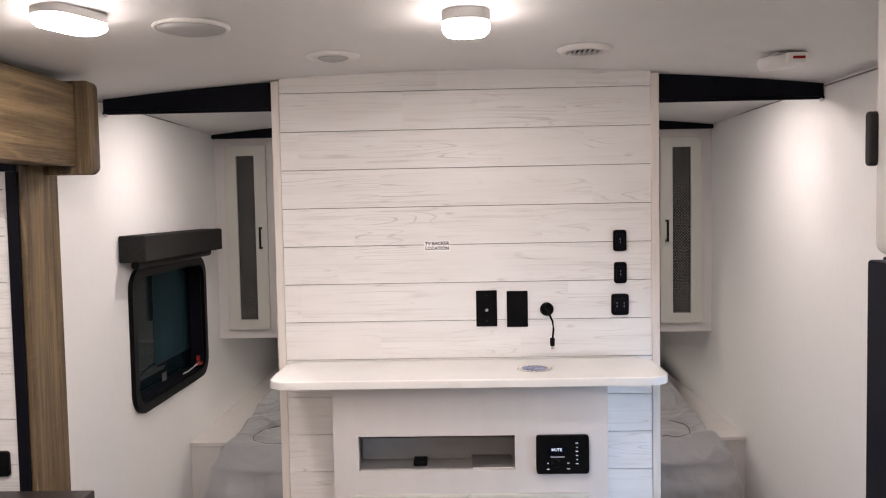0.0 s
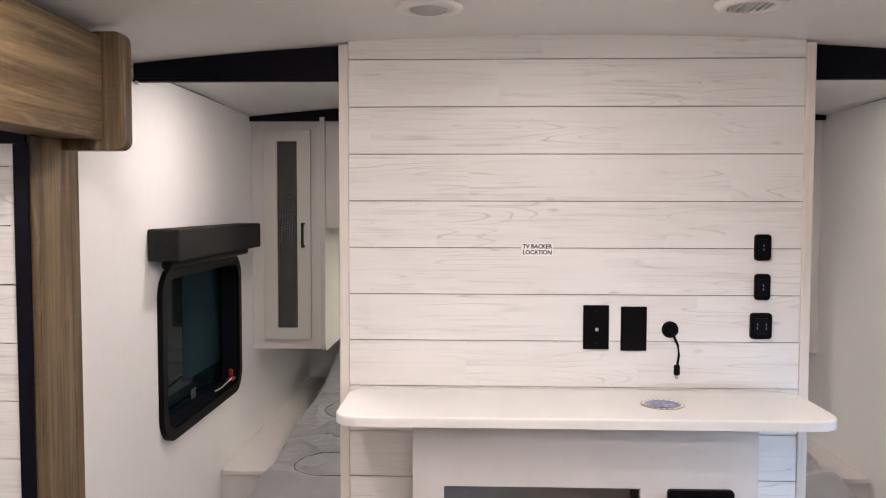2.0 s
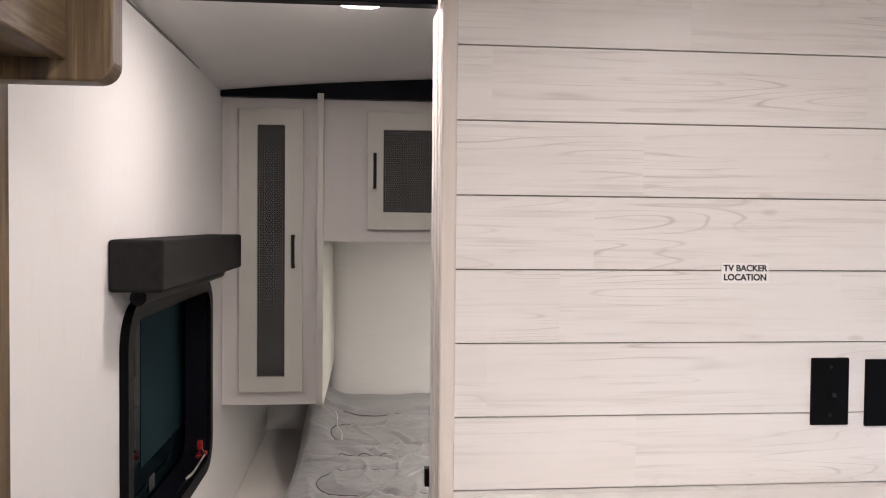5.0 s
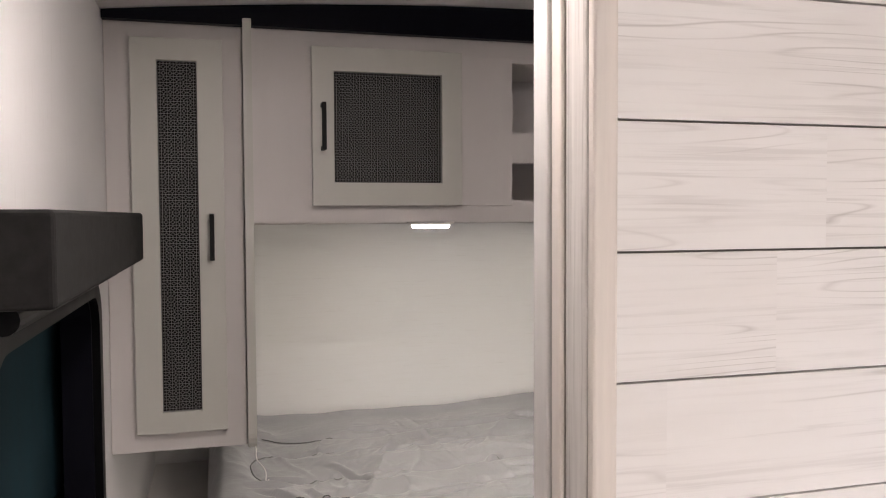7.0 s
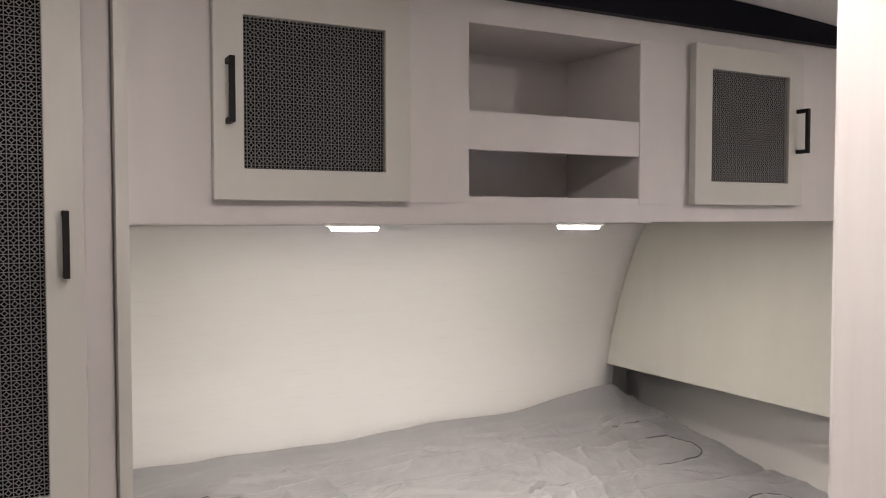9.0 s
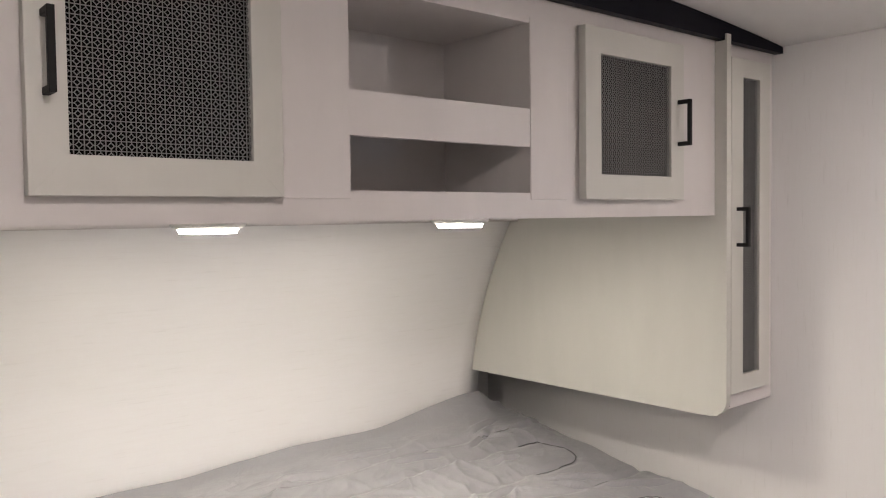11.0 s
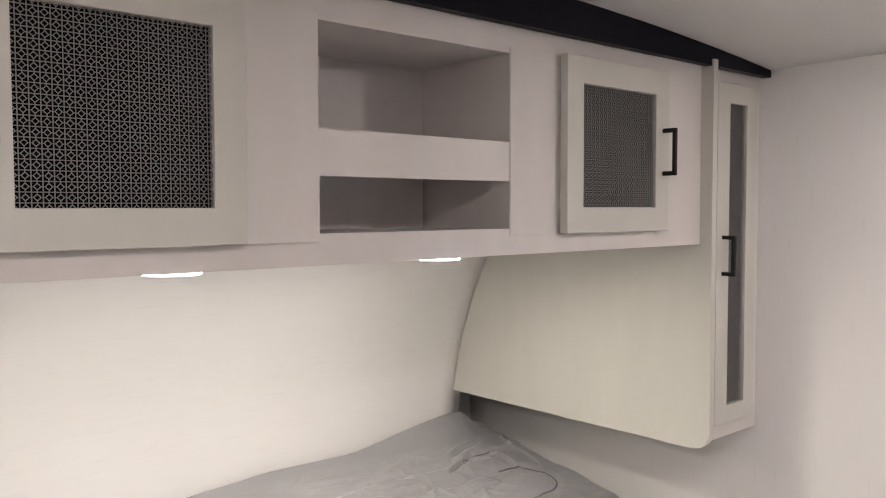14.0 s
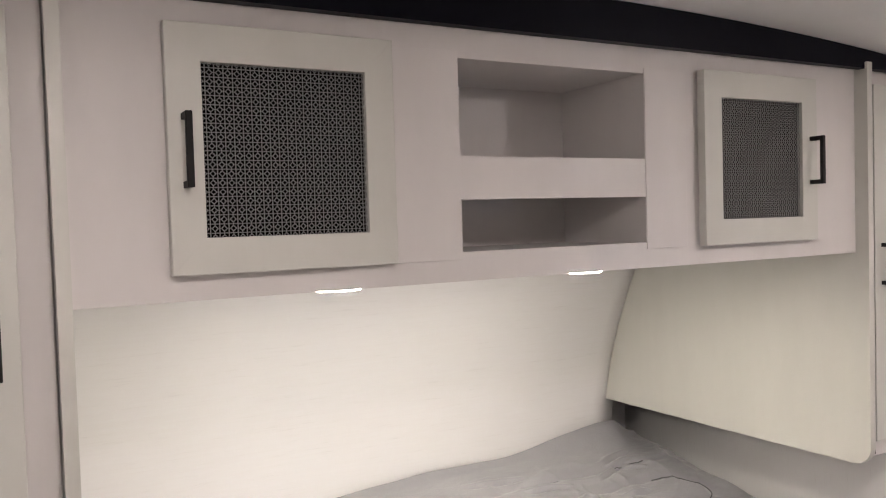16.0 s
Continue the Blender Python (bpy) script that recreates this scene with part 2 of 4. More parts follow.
def setting(name, bm, mat, label, category, smooth=False):
    return tagged(part(name, bm, mat, None, "", smooth), label, category, "", "structure")


def box(x0, x1, y0, y1, z0, z1, bevel=0.0, seg=2, bm=None):
    own = bm is None
    b = bmesh.new()
    bmesh.ops.create_cube(b, size=1)
    for v in b.verts:
        v.co = Vector(((x0 + x1) / 2 + v.co.x * (x1 - x0), (y0 + y1) / 2 + v.co.y * (y1 - y0), (z0 + z1) / 2 + v.co.z * (z1 - z0)))
    if bevel:
        bmesh.ops.bevel(b, geom=b.edges[:], offset=bevel, segments=seg, affect="EDGES", profile=0.5)
    return b if own else join(bm, b)


def join(bm, b):
    me = bpy.data.meshes.new("tmp")
    b.to_mesh(me)
    b.free()
    bm.from_mesh(me)
    bpy.data.meshes.remove(me)
    return bm


def tube(a, b, r, seg=16, r2=None, bevel=0.0, bm=None):
    """A cylinder or cone from a to b."""
    a, b = Vector(a), Vector(b)
    t = bmesh.new()
    bmesh.ops.create_cone(t, cap_ends=True, segments=seg, radius1=r, radius2=r if r2 is None else r2, depth=(b - a).length)
    if bevel:
        rim = [e for e in t.edges if len(e.link_faces) == 2 and any(len(f.verts) > 4 for f in e.link_faces)]
        bmesh.ops.bevel(t, geom=rim, offset=bevel, segments=3, affect="EDGES", profile=0.5)
    t.transform(Matrix.Translation((a + b) / 2) @ (b - a).to_track_quat("Z", "Y").to_matrix().to_4x4())
    return t if bm is None else join(bm, t)


def outline(w, h, r, n=6):
    """Corner points of a rounded rectangle round the origin."""
    pts = []
    for cx, cy, a0 in ((w / 2 - r, h / 2 - r, 0), (-w / 2 + r, h / 2 - r, 90), (-w / 2 + r, -h / 2 + r, 180), (w / 2 - r, -h / 2 + r, 270)):
        for i in range(n + 1):
            a = radians(a0 + 90 * i / n)
            pts.append((cx + r * math.cos(a), cy + r * math.sin(a)))
    return pts


def slab(pts, m, t, bevel=0.0):
    """A plate with the outline pts, t thick, set at the pose m (its face along +z of m)."""
    b = bmesh.new()
    f = b.faces.new([b.verts.new((x, y, 0)) for x, y in pts])
    top = bmesh.ops.extrude_face_region(b, geom=[f])["geom"]
    bmesh.ops.translate(b, verts=[g for g in top if isinstance(g, bmesh.types.BMVert)], vec=(0, 0, t))
    bmesh.ops.recalc_face_normals(b, faces=b.faces[:])
    if bevel:
        rim = [e for e in b.edges if all(v.co.z > t * 0.9 for v in e.verts)]
        bmesh.ops.bevel(b, geom=rim, offset=bevel, segments=3, affect="EDGES", profile=0.5)
    b.transform(m)
    return b


def ring(outer, inner, m, t):
    """A frame between two outlines with the same count of points."""
    b = bmesh.new()
    n = len(outer)
    rows = [[b.verts.new((x, y, z)) for x, y in pts] for pts, z in ((outer, 0), (outer, t), (inner, t), (inner, 0))]
    for k in range(4):
        p, q = rows[k], rows[(k + 1) % 4]
        for i in range(n):
            b.faces.new((p[i], p[(i + 1) % n], q[(i + 1) % n], q[i]))
    bmesh.ops.recalc_face_normals(b, faces=b.faces[:])
    b.transform(m)
    return b


def spin(profile, m, seg=32, open_end=False):
    """A turned body: profile of (radius, height)."""
    b = bmesh.new()
    rows = []
    for r, z in profile:
        rows.append([b.verts.new((r * math.cos(2 * math.pi * i / seg), r * math.sin(2 * math.pi * i / seg), z)) for i in range(seg)])
    for p, q in zip(rows, rows[1:]):
        for i in range(seg):
            b.faces.new((p[i], p[(i + 1) % seg], q[(i + 1) % seg], q[i]))
    b.faces.new(rows[0][::-1])
    if not open_end:
        b.faces.new(rows[-1])
    bmesh.ops.recalc_face_normals(b, faces=b.faces[:])
    b.transform(m)
    return b


def pipe(points, r, seg=10):
    """A round cable through the points."""
    b = bmesh.new()
    pts = [Vector(p) for p in points]
    rows = []
    for i, p in enumerate(pts):
        d = (pts[min(i + 1, len(pts) - 1)] - pts[max(i - 1, 0)]).normalized()
        q = d.to_track_quat("Z", "Y").to_matrix()
        rows.append([b.verts.new(p + q @ Vector((r * math.cos(2 * math.pi * k / seg), r * math.sin(2 * math.pi * k / seg), 0))) for k in range(seg)])
    for p, q in zip(rows, rows[1:]):
        for k in range(seg):
            b.faces.new((p[k], p[(k + 1) % seg], q[(k + 1) % seg], q[k]))
    b.faces.new(rows[0][::-1])
    b.faces.new(rows[-1])
    bmesh.ops.recalc_face_normals(b, faces=b.faces[:])
    return b


def words(text, size, m):
    """Flat raised letters as a bmesh, centred, at the pose m."""
    cu = bpy.data.curves.new("words", "FONT")
    cu.body, cu.size, cu.align_x, cu.align_y, cu.extrude = text, size, "CENTER", "CENTER", 0.0002
    cu.space_line, cu.offset = 1.05, size * 0.032
    ob = new("words", cu)
    me = bpy.data.meshes.new_from_object(ob.evaluated_get(bpy.context.evaluated_depsgraph_get()))
    b = bmesh.new()
    b.from_mesh(me)
    bpy.data.objects.remove(ob)
    bpy.data.meshes.remove(me)
    b.transform(m)
    return b


def facing(x, y, z):
    """A pose with x to the right, y up and its face towards -y."""
    return pose(x, y, z, 90, 0, 0)


# ---- shell of the trailer ----
setting("floor", box(XL - 0.9, XR + 0.05, YB, YF + 0.05, -0.06, 0.0), FLOOR, "grey-brown vinyl plank floor", "floor")


def ceiling_sheet():
    b = bmesh.new()
    xs = [XL - 0.05 + (XR - XL + 0.1) * i / 24 for i in range(25)]
    ys = [YB - 0.05, 0, 1.2, 2.0, 2.5, 2.9, 3.3, 3.6, 4.2, YF + 0.05]
    low = [[b.verts.new((x, y, ceil_z(x, y))) for x in xs] for y in ys]
    up = [[b.verts.new((x, y, 2.02)) for x in xs] for y in ys]
    for j in range(len(ys) - 1):
        for i in range(24):
            b.faces.new((low[j][i], low[j + 1][i], low[j + 1][i + 1], low[j][i + 1]))
            b.faces.new((up[j][i], up[j][i + 1], up[j + 1][i + 1], up[j + 1][i]))
    for j in range(len(ys) - 1):
        for i in (0, 24):
            b.faces.new((low[j][i], low[j + 1][i], up[j + 1][i], up[j][i]))
    for j in (0, len(ys) - 1):
        for i in range(24):
            b.faces.new((low[j][i], low[j][i + 1], up[j][i + 1], up[j][i]))
    bmesh.ops.recalc_face_normals(b, faces=b.faces[:])
    return b


setting("ceiling", ceiling_sheet(), CEILING, "white gently arched ceiling board", "ceiling", True)

# left wall: rear stretch, lintel over the slide-out opening, front stretch with a window hole
WIN_Y0, WIN_Y1, WIN_Z0, WIN_Z1 = 2.663, 3.398, 0.838, 1.298
wl = box(XL - 0.05, XL, YB, -0.6, 0, 2.0)
box(XL - 0.05, XL, -0.6, 2.0, 1.66, 2.0, bm=wl)
box(XL - 0.05, XL, 2.0, WIN_Y0, 0, 2.0, bm=wl)
box(XL - 0.05, XL, WIN_Y0, WIN_Y1, 0, WIN_Z0, bm=wl)
box(XL - 0.05, XL, WIN_Y0, WIN_Y1, WIN_Z1, 2.0, bm=wl)
box(XL - 0.05, XL, WIN_Y1, YF, 0, 2.0, bm=wl)
setting("wall_left", wl, WALLS, "off-white linen-patterned wallboard with a window opening", "wall")
# right wall with the entry door's opening
wr = box(XR, XR + 0.05, YB, 1.32, 0, 2.0)
box(XR, XR + 0.05, 1.32, 1.92, 1.86, 2.0, bm=wr)
box(XR, XR + 0.05, 1.92, YF, 0, 2.0, bm=wr)
setting("wall_right", wr, WALLS, "off-white linen-patterned wallboard", "wall")
setting("wall_front", box(XL, XR, YF, YF + 0.05, 0, 2.0), WALLS, "off-white wallboard at the front end", "wall")
setting("wall_back", box(XL, XR, YB - 0.05, YB, 0, 2.0), WALLS, "off-white wallboard at the rear end", "wall")


# proud grey strips that paint the shadow line where wall meets ceiling
for k, (a, c, y0) in enumerate(((XL, XL + 0.0035, 2.16), (XR - 0.0035, XR, YB))):
    setting("trim_%d" % (k + 1), box(a, c, y0, 3.61, ceil_z(XL, 3.0) - 0.0045, ceil_z(XL, 3.0) - 0.0005), GREYSLOT, "thin dark strip painting the shadow line between wall and ceiling", "trim")


def header(x0, x1, y0, y1, zb, n=16):
    """A black trim board, flat below, that follows the arched ceiling above."""
    b = bmesh.new()
    rows = []
    for i in range(n + 1):
        x = x0 + (x1 - x0) * i / n
        zt = ceil_z(x, (y0 + y1) / 2) - 0.001
        rows.append([b.verts.new(c) for c in ((x, y0, zb), (x, y0, zt), (x, y1, zt), (x, y1, zb))])
    for p, q in zip(rows, rows[1:]):
        for k in range(4):
            b.faces.new((p[k], p[(k + 1) % 4], q[(k + 1) % 4], q[k]))
    b.faces.new(rows[0][::-1])
    b.faces.new(rows[-1])
    bmesh.ops.recalc_face_normals(b, faces=b.faces[:])
    return b


for k, (a, c) in enumerate(((XL + 0.002, TV_L - 0.004), (TV_R + 0.004, XR - 0.002))):
    setting("trim_%d" % (3 + k), header(a, c, 2.50, 2.535, 1.838), BLACKTRIM, "black satin arched header trim under the ceiling", "trim")
    setting("trim_%d" % (5 + k), box(a, c, 2.492, 2.4995, 1.834, 1.843, 0.002), BLACKTRIM, "thin black lip along the header", "trim")
for k, x in ((3, XL + 0.012), (4, XR - 0.012)):
    part("screw_cap", tube((x, 2.4985, 1.832), (x, 2.490, 1.832), 0.006, 12, 0.005), CEILING, bpy.data.objects["trim_%d" % k], "small white plastic cap")
setting("trim_7", header(XL + 0.002, XR - 0.002, 3.614, 3.636, 1.850), BLACKTRIM, "black satin arched trim above the cabinets", "trim")


def headboard():
    b = bmesh.new()
    n, k = 24, 20
    rows = []
    for i in range(n + 1):
        z = 0.3 + 1.62 * i / n
        rows.append([(b.verts.new((PAN_L - 0.03 + (PAN_R - PAN_L + 0.055) * j / k, front_y(z), z)), b.verts.new((PAN_L - 0.03 + (PAN_R - PAN_L + 0.055) * j / k, front_y(z) + 0.02, z))) for j in range(k + 1)])
    for p, q in zip(rows, rows[1:]):
        for j in range(k):
            b.faces.new((p[j][0], p[j + 1][0], q[j + 1][0], q[j][0]))
            b.faces.new((p[j][1], q[j][1], q[j + 1][1], p[j + 1][1]))
    for p, q in zip(rows, rows[1:]):
        for j in (0, k):
            b.faces.new((p[j][0], q[j][0], q[j][1], p[j][1]))
    for r in (rows[0], rows[-1]):
        for j in range(k):
            b.faces.new((r[j][0], r[j][1], r[j + 1][1], r[j + 1][0]))
    bmesh.ops.recalc_face_normals(b, faces=b.faces[:])
    return b


setting("wall_headboard", headboard(), FRONTWALL, "curved off-white linen-patterned front wall above the bed", "wall", True)

# ---- television wall ----
tvw = setting("wall_television", box(TV_L + 0.004, TV_R - 0.004, TV_Y + 0.008, 2.580, 0, ceil_z(0.6, 2.5) - 0.002), JOINT, "partition wall clad in whitewashed shiplap boards", "wall")
for x0, x1 in ((TV_L, TV_L + 0.025), (TV_R - 0.025, TV_R)):
    part("corner_trim", box(x0, x1, TV_Y - 0.005, TV_Y + 0.0075, 0, ceil_z(0.62, 2.46) - 0.003, 0.003), CORNERTRIM, tvw, "cream wood-look corner strip")
for side, xe in ((-1, TV_L), (1, TV_R)):
    for y0, y1, out, mt in ((TV_Y + 0.008, TV_Y + 0.054, 0.001, GRAINTRIM), (TV_Y + 0.059, TV_Y + 0.084, 0.003, CORNERTRIM), (TV_Y + 0.090, TV_Y + 0.128, 0.0045, PALETRIM)):
        a, c = sorted((xe - side * 0.0035, xe + side * out))
        part("end_trim", box(a, c, y0, y1, 0, 1.834, 0.003), mt, tvw, "pale upright end strip")

# ---- slide-out recess on the left ----
setting("wall_slide_end", box(-2.05, XL - 0.051, 1.994, 2.04, 0.0, 1.66), JOINT, "end wall of the slide-out behind its boards", "wall")
setting("wall_slide_outer", box(-2.10, -2.05, -0.65, 2.04, 0.0, 1.66), WALLS, "outer wall of the slide-out recess", "wall")
setting("wall_slide_near", box(-2.05, XL - 0.051, -0.65, -0.60, 0.0, 1.66), WALLS, "near end wall of the slide-out recess", "wall")
setting("ceiling_slide", box(-2.10, XL - 0.051, -0.65, 2.04, 1.66, 1.70), CEILING, "low white ceiling of the slide-out recess", "ceiling")

post = thing("slide_out_post", (-1.13, 2.03, 0), "brown oak laminate upright fascia board beside a recess", "fascia board")
part("board", box(XL + 0.0005, XL + 0.018, 1.984, 2.158, 0, 1.6495, 0.003), OAK_Z, post)
part("black_edge", box(-1.203, XL + 0.003, 1.974, 1.9835, 0, 1.632, 0.002), BLACKTRIM, post, "black edge strip")
val = thing("slide_out_valance", (-1.12, 1.4, 1.62), "brown oak laminate valance with a rounded end board", "valance")
part("front_board", box(-1.085, -1.066, -0.6, 2.083, 1.648, 1.868, 0.003), OAK_Y, val)
part("soffit", box(-1.176, -1.0855, -0.6, 2.083, 1.650, 1.662, 0.002), OAK_Y, val)
part("end_board", slab([(-x, y) for x, y in [(p, q) for p, q in outline(0.16, 0.252, 0.022)]], pose(-1.098, 2.118, 1.752, 90, 0, 0), 0.034, 0.003), OAK_Z, val)
part("black_head", box(-2.0, XL + 0.0, 1.974, 1.9835, 1.6325, 1.6595, 0.002), BLACKTRIM, val, "black head strip under the valance")

table = thing("side_table", (-1.5, 1.85, 0), "dark laminate topped low cabinet in the recess", "side table")
part("top", box(-2.0, -1.000, 1.62, 1.968, 0.768, 0.800, 0.004), DARKTOP, table)
part("body", box(-1.98, -1.12, 1.66, 1.965, 0.0, 0.7675, 0.003), CABINET, table)

# ---- television console ----
console = thing("tv_console", (-0.02, 2.35, 0), "warm grey media console cabinet with an open niche", "media console")
CX0, CX1, CF = -0.414, 0.378, 2.215
NX0, NX1, NZ0, NZ1 = -0.341, 0.111, 0.758, 0.860
mx, mz = (CX0 + CX1) / 2, (0.02 + 1.012) / 2
fr = ring([(CX0 - mx, 0.02 - mz), (CX1 - mx, 0.02 - mz), (CX1 - mx, 1.012 - mz), (CX0 - mx, 1.012 - mz)], [(NX0 - mx, NZ0 - mz), (NX1 - mx, NZ0 - mz), (NX1 - mx, NZ1 - mz), (NX0 - mx, NZ1 - mz)], facing(mx, CF + 0.018, mz), 0.018)
part("front_panel", fr, CABINET, console)
for a in (CX0, CX1 - 0.018):
    part("side_panel", box(a, a + 0.018, CF + 0.0185, TV_Y - 0.006, 0.02, 1.012), CABINET, console)
nb = box(NX0 - 0.01, NX1 + 0.01, TV_Y - 0.05, TV_Y - 0.04, NZ0 - 0.035, NZ1 + 0.02)
box(NX0 - 0.01, NX1 + 0.01, CF + 0.019, TV_Y - 0.051, NZ0 - 0.035, NZ0 - 0.018, bm=nb)
box(NX0 - 0.01, NX1 + 0.01, CF + 0.019, TV_Y - 0.051, NZ1 + 0.003, NZ1 + 0.02, bm=nb)
part("niche_box", nb, INSIDE, console, "shadowed niche lining")
part("niche_divider", box(NX0 - 0.009, NX1 + 0.009, TV_Y - 0.075, TV_Y - 0.0515, NZ0 - 0.0175, NZ0 + 0.048), INSIDE, console)
for a, c in ((-0.362, -0.025), (-0.020, 0.319)):
    part("door", box(a, c, CF - 0.019, CF - 0.001, 0.10, 0.693, 0.003), DOORPAINT, console, "grey flat cabinet door")
box_in = thing("small_box", (-0.17, 2.33, 0.7405), "small black box lying in the console niche", "small box")
part("body", box(-0.19, -0.148, 2.31, 2.36, 0.7405, 0.757, 0.004), BLACKPLASTIC, box_in)
mag = thing("booklet", (0.06, 2.30, 0.7405), "thin white booklet lying in the console niche", "booklet")
part("pages", box(-0.01, 0.108, 2.265, 2.38, 0.7405, 0.7505, 0.001), LABELPAPER, mag)
part("cover", box(-0.012, 0.109, 2.264, 2.382, 0.751, 0.7525, 0.0005), GREYSLOT, mag)

counter = thing("console_counter", (-0.02, 2.29, 1.0), "glossy white solid counter with rounded corners", "counter")
part("worktop", slab(outline(1.140, 0.297, 0.062, 10), pose(-0.022, 2.3045, 1.013), 0.023, 0.005), COUNTER, counter)
disc = thing("round_sticker", (0.178, 2.298, 1.036), "round blue and bronze seal sticker on the counter", "sticker")
part("outer_ring", spin([(0.052, 0), (0.052, 0.0008), (0.040, 0.0008)], pose(0.178, 2.298, 1.0363), 40), BRONZERING, disc, "bronze ring with illegible lettering")
part("disc", spin([(0.0375, 0), (0.0375, 0.0014)], pose(0.178, 2.298, 1.0363), 40), BLUEGLASS, disc, "blue centre")
for i in range(22):
    a = 2 * math.pi * i / 22
    part("letter_bar", slab(outline(0.0042, 0.0065, 0.0006, 2), pose(0.178 + 0.0455 * math.cos(a), 2.298 + 0.0455 * math.sin(a), 1.0372, 0, 0, math.degrees(a) + 90), 0.0003), LABELPAPER, disc)

stereo = thing("stereo_panel", (0.2465, 2.23, 0.74), "black wall stereo control panel with a lit display", "stereo")
part("body", slab(outline(0.151, 0.112, 0.009), facing(0.2465, CF - 0.0005, 0.805), 0.012, 0.002), BLACKPLASTIC, stereo)
part("screen", slab(outline(0.060, 0.026, 0.002), facing(0.231, CF - 0.0128, 0.818), 0.0008), FRIDGE, stereo, "dark blue display")
part("display_text", words("MUTE", 0.0115, facing(0.229, CF - 0.014, 0.820)), SCREENGLOW, stereo, "glowing white display letters")
part("marking", slab(outline(0.040, 0.0025, 0.0006), facing(0.231, CF - 0.0128, 0.799), 0.0004), WHITEINK, stereo)
part("knob", spin([(0.012, 0), (0.012, 0.006), (0.010, 0.008)], facing(0.226, CF - 0.0126, 0.781), 24), BLACKPLASTIC, stereo)
for bx, bz, bw in ((0.204, 0.769, 0.008), (0.262, 0.769, 0.008), (0.204, 0.752, 0.010), (0.262, 0.752, 0.011), (0.287, 0.827, 0.010), (0.287, 0.815, 0.005), (0.287, 0.803, 0.009), (0.287, 0.791, 0.008), (0.287, 0.779, 0.005), (0.287, 0.767, 0.011)):
    part("button_mark", slab(outline(bw * 0.8, 0.002, 0.0006), facing(bx, CF - 0.0128, bz + 0.012), 0.0004), SCREENGLOW, stereo)

# ---- fittings on the television wall ----
WY = TV_Y - 0.0005


def outlet(x0, x1, z0, z1):
    o = thing("usb_outlet", ((x0 + x1) / 2, WY, z0), "black rounded power outlet on the shiplap wall", "outlet", "outlets on the shiplap wall")
    part("plate", slab(outline(x1 - x0, z1 - z0, 0.009), facing((x0 + x1) / 2, WY, (z0 + z1) / 2), 0.011, 0.003), BLACKPLASTIC, o)
    part("face", slab(outline((x1 - x0) * 0.66, (z1 - z0) * 0.62, 0.004), facing((x0 + x1) / 2, WY - 0.0112, (z0 + z1) / 2), 0.002, 0.0006), BLACKTRIM, o)
    n = 2 if x1 - x0 > 0.05 else 1
    for i in range(n):
        for dz in (-0.005, 0.005):
            cx = (x0 + x1) / 2 + (i - (n - 1) / 2) * 0.022
            part("slot", slab(outline(0.0022, 0.006, 0.0006, 2), facing(cx, WY - 0.0133, (z0 + z1) / 2 + dz), 0.0004), GREYSLOT, o)


outlet(0.441, 0.482, 1.371, 1.438)
outlet(0.443, 0.482, 1.270, 1.337)
outlet(0.434, 0.488, 1.170, 1.237)

plate = thing("coax_wall_plate", (0.042, WY, 1.14), "black wall plate with a coax connector", "wall plate")
part("plate", slab(outline(0.066, 0.114, 0.002, 3), facing(0.0425, WY, 1.197), 0.005, 0.0015), BLACKPLASTIC, plate)
part("connector", tube((0.0425, WY - 0.0052, 1.193), (0.0425, WY - 0.016, 1.193), 0.0048, 12), CHROME, plate, "small chrome threaded connector")
for dz in (-0.04, 0.042):
    part("screw", tube((0.0425, WY - 0.0052, 1.197 + dz), (0.0425, WY - 0.0062, 1.197 + dz), 0.003, 10), BLACKMETAL, plate)
plate2 = thing("blank_wall_plate", (0.139, WY, 1.14), "plain black blank wall plate", "wall plate")
part("plate", slab(outline(0.066, 0.114, 0.002, 3), facing(0.139, WY, 1.194), 0.005, 0.0015), BLACKPLASTIC, plate2)

cord = thing("power_cord", (0.235, WY, 1.07), "short black cord hanging from a round wall grommet", "cord")
part("grommet", spin([(0.0215, 0), (0.0215, 0.003), (0.016, 0.0045), (0.013, 0.002), (0.012, 0.001)], facing(0.232, WY, 1.192), 28), BLACKPLASTIC, cord)
part("cable", pipe([(0.226, WY - 0.001, 1.197), (0.230, WY - 0.012, 1.191), (0.238, WY - 0.022, 1.176), (0.247, WY - 0.025, 1.155), (0.250, WY - 0.024, 1.130), (0.247, WY - 0.021, 1.104)], 0.0032), BLACKPLASTIC, cord)
part("plug", box(0.2385, 0.2535, WY - 0.026, WY - 0.016, 1.078, 1.104, 0.003), BLACKPLASTIC, cord)
part("plug_tip", box(0.2415, 0.2495, WY - 0.023, WY - 0.018, 1.068, 1.0778, 0.001), CHROME, cord, "bare metal plug tip")

sign = thing("backer_label", (-0.11, WY, 1.38), "small white paper label with black letters", "label")
part("paper", slab(outline(0.082, 0.033, 0.001, 2), facing(-0.110, WY - 0.0002, 1.397), 0.0006), LABELPAPER, sign)
part("lettering", words("TV BACKER\nLOCATION", 0.0146, facing(-0.110, WY - 0.0011, 1.397)), BLACKINK, sign, "black printed capitals")

# ---- left window and its shade ----
win = thing("window_1", (XL, 3.04, WIN_Z0), "black framed tinted trailer window in the left wall", "window", "", "structure")
WC_Y, WC_Z = (WIN_Y0 + WIN_Y1) / 2, (WIN_Z0 + WIN_Z1) / 2
W, H = WIN_Y1 - WIN_Y0, WIN_Z1 - WIN_Z0
